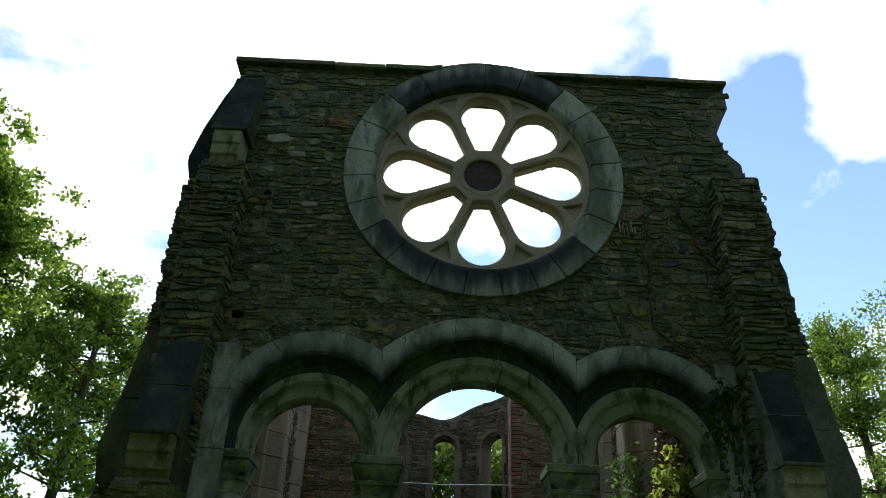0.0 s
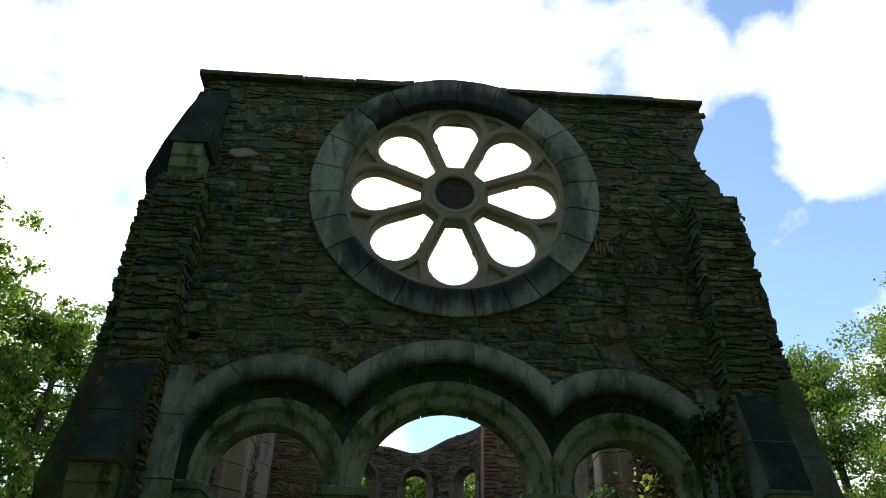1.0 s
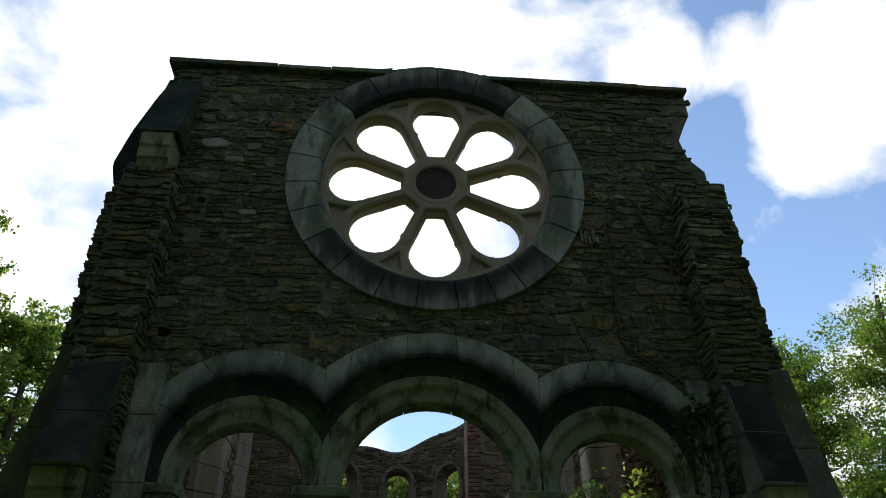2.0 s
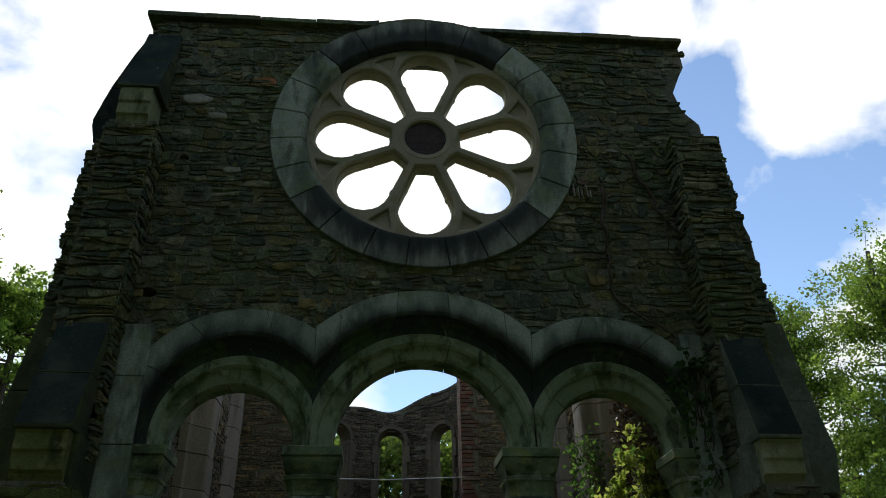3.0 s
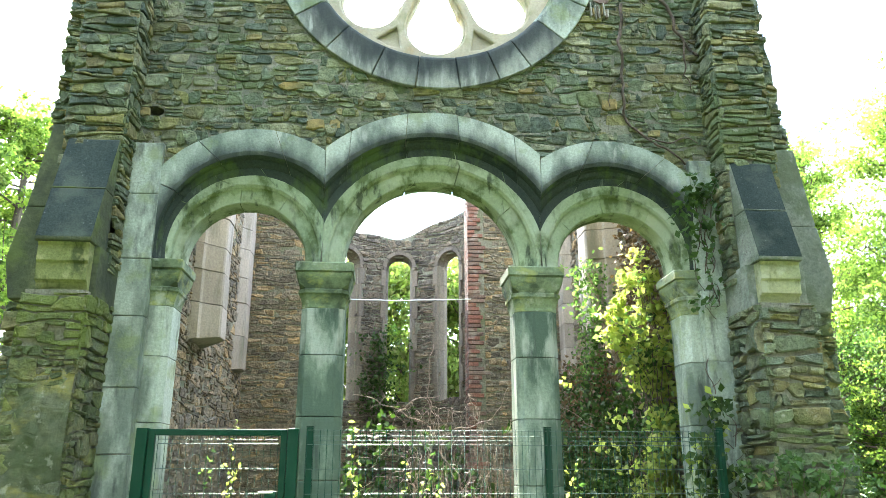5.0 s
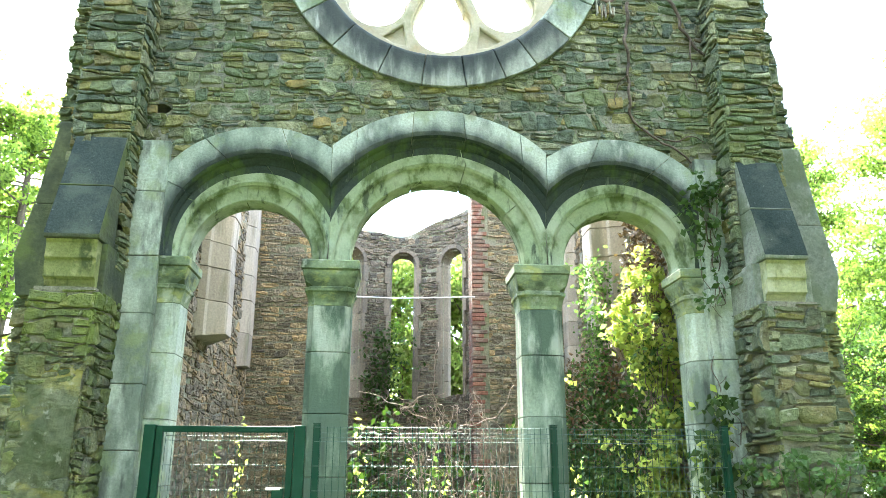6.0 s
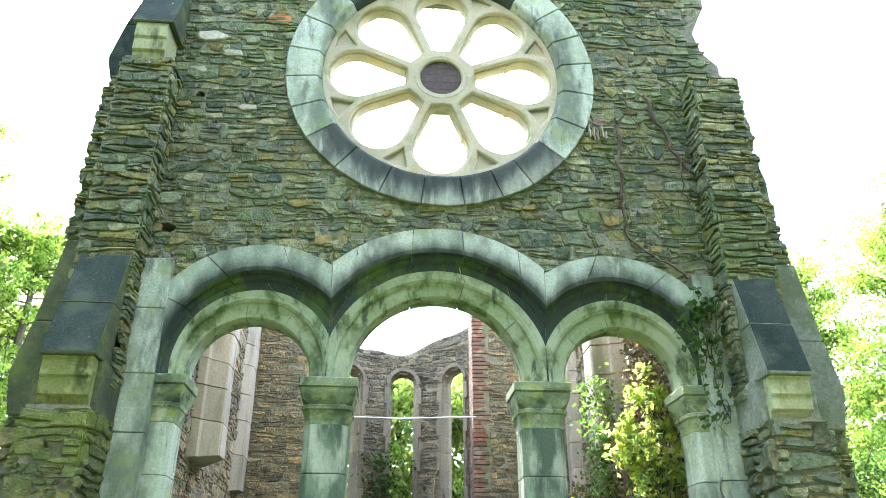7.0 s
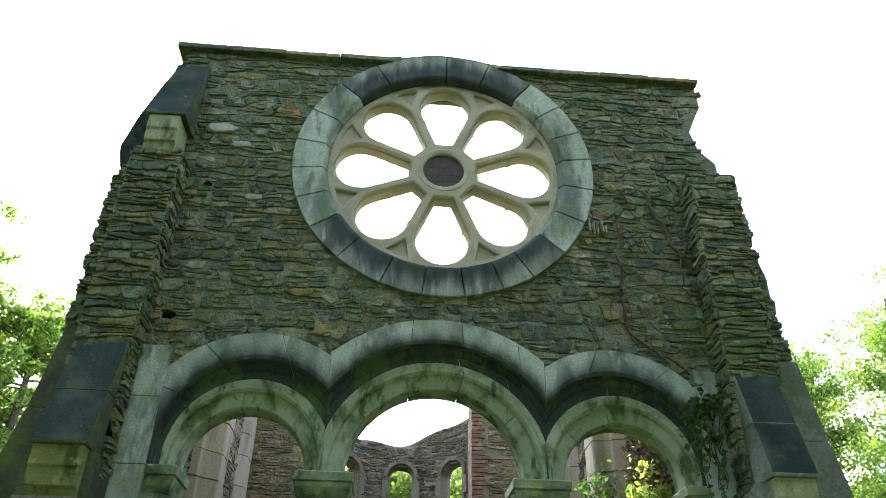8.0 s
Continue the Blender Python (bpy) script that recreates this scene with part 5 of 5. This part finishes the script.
def stem(points, r0, r1, owner, mat=m_twig, name="stem", jitter=0.0, seed=0):
    line = curve_line(points)
    for i, p in enumerate(line):
        p += noise.noise_vector(p * 6 + Vector((seed, 0, 0))) * jitter
    bm = bmesh.new()
    tube(bm, line, [r0 + (r1 - r0) * i / (len(line) - 1) for i in range(len(line))], 6)
    return part(name, bm, mat, owner, smooth=True)


# dead creeper on the gable
creeper = tagged(empty("dead_creeper"), "bare dead creeper stems clinging to the gable wall", "creeper")
Y = -0.055
for pts, r in (([(2.02, Y, 6.55), (2.03, Y, 6.28), (1.97, Y, 6.0), (1.99, Y, 5.65), (1.95, Y, 5.3), (2.05, Y, 5.08), (2.24, Y, 4.92), (2.42, Y, 4.78), (2.62, Y, 4.66)], 0.016),
               ([(2.36, Y, 7.0), (2.44, Y, 6.8), (2.55, Y, 6.55), (2.60, Y, 6.3), (2.73, Y, 6.1), (2.86, Y, 5.95), (2.96, Y, 5.75), (2.97, Y, 5.5)], 0.018),
               ([(2.10, Y, 7.0), (2.2, Y, 6.75), (2.28, Y, 6.55)], 0.007), ([(2.73, Y, 6.1), (2.68, Y, 5.8), (2.72, Y, 5.5)], 0.008), ([(2.24, Y, 4.92), (2.45, Y, 4.9), (2.6, Y, 4.95), (2.75, Y, 4.9)], 0.008),
               ([(1.99, Y, 5.65), (1.86, Y, 5.5), (1.82, Y, 5.3)], 0.006)):
    stem(pts, r * 1.25, r * 0.6, creeper, m_bark, "stem", 0.05, r * 100)
for k, x in enumerate((2.63, 2.78)):
    stem([(x, -0.06, 0.4), (x - 0.03, -0.06, 1.2), (x + 0.03, -0.065, 2.0), (x - 0.05, -0.06, 2.6 - 0.5 * k)], 0.008, 0.004, creeper, m_bark, "stem", 0.05, k)
    for q in range(16):
        z = 0.7 + q * 0.11 - 0.02 * k
        if z < 2.5 - 0.5 * k:
            s = 1 if q % 2 else -1
            stem([(x, -0.06, z), (x + s * 0.05, -0.08, z + 0.04), (x + s * 0.09, -0.075, z + 0.09)], 0.004, 0.002, creeper, m_bark, "twig")

# ivy over the jamb
g = random.Random(31)
ivy = tagged(empty("ivy"), "dark ivy strands hanging over the arch jamb", "ivy")
pts = []
for k in range(90):
    t = g.random()
    x = 2.50 + 0.45 * g.random() + 0.1 * math.sin(t * 9)
    z = 4.40 - 1.25 * t ** 1.9 + g.gauss(0, 0.06)
    if g.random() < 0.75 - 0.4 * t:
        pts.append((x, -0.09 - 0.05 * g.random(), z))
leaves("leaf_mass", pts, 0.11, 8, 0.085, m_leaf_ivy, ivy, 31, "dark glossy ivy leaves")
for k in range(5):
    stem([(2.92 - 0.07 * k, -0.07, 4.45 - 0.08 * k), (2.75, -0.08, 4.15 - 0.2 * k), (2.62 + 0.06 * k, -0.07, 3.6 - 0.15 * k), (2.66, -0.07, 3.1)], 0.006, 0.003, ivy, m_bark, "stem", 0.06, k)

# sunlit hop hanging inside the arch
hop = tagged(empty("hop_vine"), "tall sunlit yellow-green climbing hop vine inside the arch", "vine")
pts = []
for k in range(85):
    t = g.random() ** 0.9
    z = 3.92 - 2.9 * t
    wide = 0.05 + 0.30 * math.sin(math.pi * min(1, t * 1.5 + 0.02)) if t < 0.6 else 0.2
    x = 2.38 + (0.0 if t < 0.45 else (t - 0.45) * 0.28) - 0.08 * math.sin(t * 9) + g.uniform(-wide, wide) * 0.95
    pts.append((min(x, 2.58), 0.74 + g.uniform(-0.16, 0.35), z))
# sun and shade within the vine put into two leaf colours
leaves("leaf_mass", pts, 0.13, 40, 0.082, m_leaf_bright, hop, 32, "hop leaves in a bright sunlit colour")
leaves("shaded_leaves", pts[::3], 0.2, 22, 0.08, m_leaf, hop, 39, "hop leaves deeper in the vine in a darker, shaded colour")
for k in range(6):
    stem([(2.3 + 0.05 * k, 0.8, 0), (2.35, 0.85, 1.3), (2.25 + 0.06 * k, 0.8, 2.6), (2.36, 0.8, 3.9 - 0.1 * k)], 0.008, 0.003, hop, m_bark, "stem", 0.08, k)
pts = [(2.50 + g.uniform(-0.14, 0.18), 0.05 - 0.3 * g.random(), 2.25 - 1.9 * g.random()) for k in range(60)]
# dark and bright copies at the same spots, sun flecks put into colour
leaves("trailing_leaves", pts, 0.13, 9, 0.10, m_leaf_dark, hop, 33, "broad hop leaves over the fence in a dark, shaded colour")
leaves("trailing_leaves", pts[::3], 0.15, 4, 0.10, m_leaf_bright, hop, 38, "hop leaves over the fence in a sunlit colour")

# ivy thicket on the south nave wall
thicket = tagged(empty("ivy_thicket"), "dense dark ivy and creeper covering the nave wall", "ivy")
pts = []
for k in range(560):
    y = g.uniform(0.9, 5.0)
    z = g.uniform(0, 1) ** 1.2 * (2.75 + 0.4 * math.sin(y * 2.3))
    pts.append((2.52 - g.random() * (0.85 - z * 0.22), y, z))
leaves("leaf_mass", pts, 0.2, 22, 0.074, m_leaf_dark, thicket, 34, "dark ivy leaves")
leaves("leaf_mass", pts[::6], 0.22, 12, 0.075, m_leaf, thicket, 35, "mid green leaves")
pts = [(2.5 - 0.12 * g.random(), g.uniform(0.75, 1.75), g.uniform(3.0, 5.6)) for k in range(130)]
leaves("dry_leaf_mass", pts, 0.13, 14, 0.06, m_leaf_dry, thicket, 36, "brown dried creeper leaves")
pts = [(2.45 - 0.35 * g.random(), g.uniform(2.0, 4.8), g.uniform(1.6, 3.1)) for k in range(150)]
leaves("dry_leaf_mass", pts, 0.16, 10, 0.06, m_leaf_dry, thicket, 37, "brown dried creeper leaves")
for k in range(46):
    y, z = g.uniform(0.9, 4.8), g.uniform(0.2, 1.8)
    stem([(2.48, y, z), (2.42, y + g.uniform(-0.2, 0.2), z + 0.8), (2.5, y + g.uniform(-0.3, 0.3), z + 1.6 + g.random())], 0.006, 0.003, thicket, m_twig if k % 2 else m_bark, "stem", 0.1, k)

pts = [(g.uniform(1.35, 2.45), g.uniform(0.75, 2.2), g.uniform(0.3, 2.5)) for k in range(11)]
# bright leaves added so the thicket reads as sun-flecked
leaves("lit_sprays", pts, 0.12, 16, 0.075, m_leaf_bright, thicket, 43, "pale leaves in a sunlit colour standing out of the thicket")
elder = tagged(empty("elder_bush"), "yellowish green bush rooted high on the nave wall", "bush")
pts = [(2.24 - 0.28 * g.random(), 2.12 + g.gauss(0, 0.1), g.uniform(2.7, 4.2)) for k in range(80)]
leaves("leaf_mass", pts, 0.15, 12, 0.058, m_leaf, elder, 41)
for k in range(8):
    stem([(2.6, 2.1, 2.6), (2.3, 2.05 + 0.03 * k, 3.3), (2.0 + 0.03 * k, 2.0 + 0.04 * k, 4.15)], 0.01, 0.003, elder, m_twig, "stem", 0.08, k)

# brambles on the nave floor
bramble = tagged(empty("bramble"), "tangle of bare pale arching bramble canes on the nave floor", "bramble")
for k in range(54):
    a = g.uniform(0, 2 * math.pi)
    x, y = g.uniform(-0.2, 1.0), g.uniform(1.0, 3.0)
    top = g.uniform(1.2, 2.45)
    reach = g.uniform(0.3, 1.0)
    dx, dy = math.cos(a) * reach, math.sin(a) * 0.5 * reach
    stem([(x, y, 0), (x + dx * 0.25, y + dy * 0.25, top * 0.7), (x + dx * 0.7, y + dy * 0.7, top), (x + dx * 1.2, y + dy * 1.2, top - g.uniform(0.0, 0.45))], 0.005, 0.002, bramble, m_twig, "cane", 0.10, k)
for pts in ([(0.5, 1.6, 1.2), (0.1, 1.6, 1.95), (-0.35, 1.6, 2.25), (-0.8, 1.6, 2.42)], [(0.8, 1.5, 1.4), (0.62, 1.5, 2.0), (0.45, 1.5, 2.45)], [(0.3, 1.5, 1.5), (0.05, 1.5, 2.1), (0.0, 1.5, 2.6), (0.06, 1.5, 3.0)],
            [(-0.3, 1.5, 2.22), (-0.1, 1.5, 2.38), (0.15, 1.5, 2.4)], [(0.3, 1.5, 2.05), (0.5, 1.5, 2.05), (0.75, 1.5, 2.2), (0.95, 1.5, 2.5)]):
    stem(pts, 0.008, 0.004, bramble, m_twig, "cane", 0.06, pts[0][0])
pts = [(g.uniform(-1.4, 1.4), g.uniform(2.5, 6.8), g.uniform(0, 1) * g.uniform(0.4, 2.4)) for k in range(260)]
under = tagged(empty("undergrowth"), "low dark leafy undergrowth filling the roofless nave", "bush")
leaves("leaf_mass", pts, 0.25, 14, 0.11, m_leaf_dark, under, 51)
pts = [(-0.55 + g.gauss(0, 0.22), 8.1 - 0.1 * g.random(), g.uniform(1.6, 4.4)) for k in range(90)]
apse_ivy = tagged(empty("apse_ivy"), "ivy climbing the pier between the lancets", "ivy")
leaves("leaf_mass", pts, 0.16, 12, 0.09, m_leaf_dark, apse_ivy, 52)


def weed(x, y, h, seed, mat, label, size=0.068, lean=0.1):
    r = random.Random(seed)
    ob = tagged(empty("weed"), label, "weed", "weeds by the fence")
    top = (x + r.uniform(-lean, lean), y + r.uniform(-0.05, 0.05), h)
    stem([(x, y, 0), (x, y, h * 0.5), top], 0.006, 0.003, ob, m_leaf_dark, "stem", 0.03, seed)
    pts = [(x + (top[0] - x) * t + r.gauss(0, 0.035), y + r.gauss(0, 0.035), h * (0.4 + 0.62 * t)) for t in [k / 16 for k in range(17)]]
    leaves("leaf_mass", pts, 0.05, 2, size, mat, ob, seed)


SUNNY = "thin sunlit weed with pale green leaves beside the fence"
for i, (x, y, h) in enumerate(((-2.05, 0.15, 1.72), (-1.86, 0.2, 1.98), (-1.90, 0.1, 1.6), (-2.2, 0.2, 1.3), (-0.76, 0.1, 1.98), (-0.70, 0.2, 1.45), (0.02, 0.3, 1.70), (0.12, 0.35, 1.55), (-0.08, 0.3, 1.5), (0.3, 0.3, 1.4), (-0.35, 0.6, 1.6),
                               (1.30, 0.2, 1.6), (1.42, 0.25, 1.68), (1.55, 0.2, 1.4), (1.9, 0.3, 1.45), (-0.3, 0.2, 1.3))):
    weed(x, y, h, 60 + i, m_leaf_bright if i % 3 else m_leaf, SUNNY, 0.056)
# leafy plant at the foot of the buttress
plant = tagged(empty("elder_seedling"), "fresh green pinnate-leaved plant at the buttress foot", "plant")
pts = [(3.0 + g.gauss(0, 0.22), -0.95 + g.gauss(0, 0.12), g.uniform(0.3, 1.68)) for k in range(70)]
leaves("leaf_mass", pts, 0.12, 24, 0.062, m_leaf_ivy, plant, 90, squash=0.5)
for k in range(6):
    stem([(3.0 + 0.04 * k, -0.9, 0), (3.0 + 0.06 * (k - 3), -0.95, 0.9), (3.0 + 0.12 * (k - 3), -1.0, 1.6)], 0.01, 0.004, plant, m_bark, "stem", 0.04, k)
tuft = tagged(empty("wall_tuft"), "tuft of dry grass on the broken wall top", "grass")
leaves("blades", [(3.52 + 0.1 * g.random(), 0.1 + 0.2 * g.random(), 7.1 + 0.1 * g.random()) for k in range(14)], 0.12, 10, 0.09, m_leaf_dark, tuft, 91)
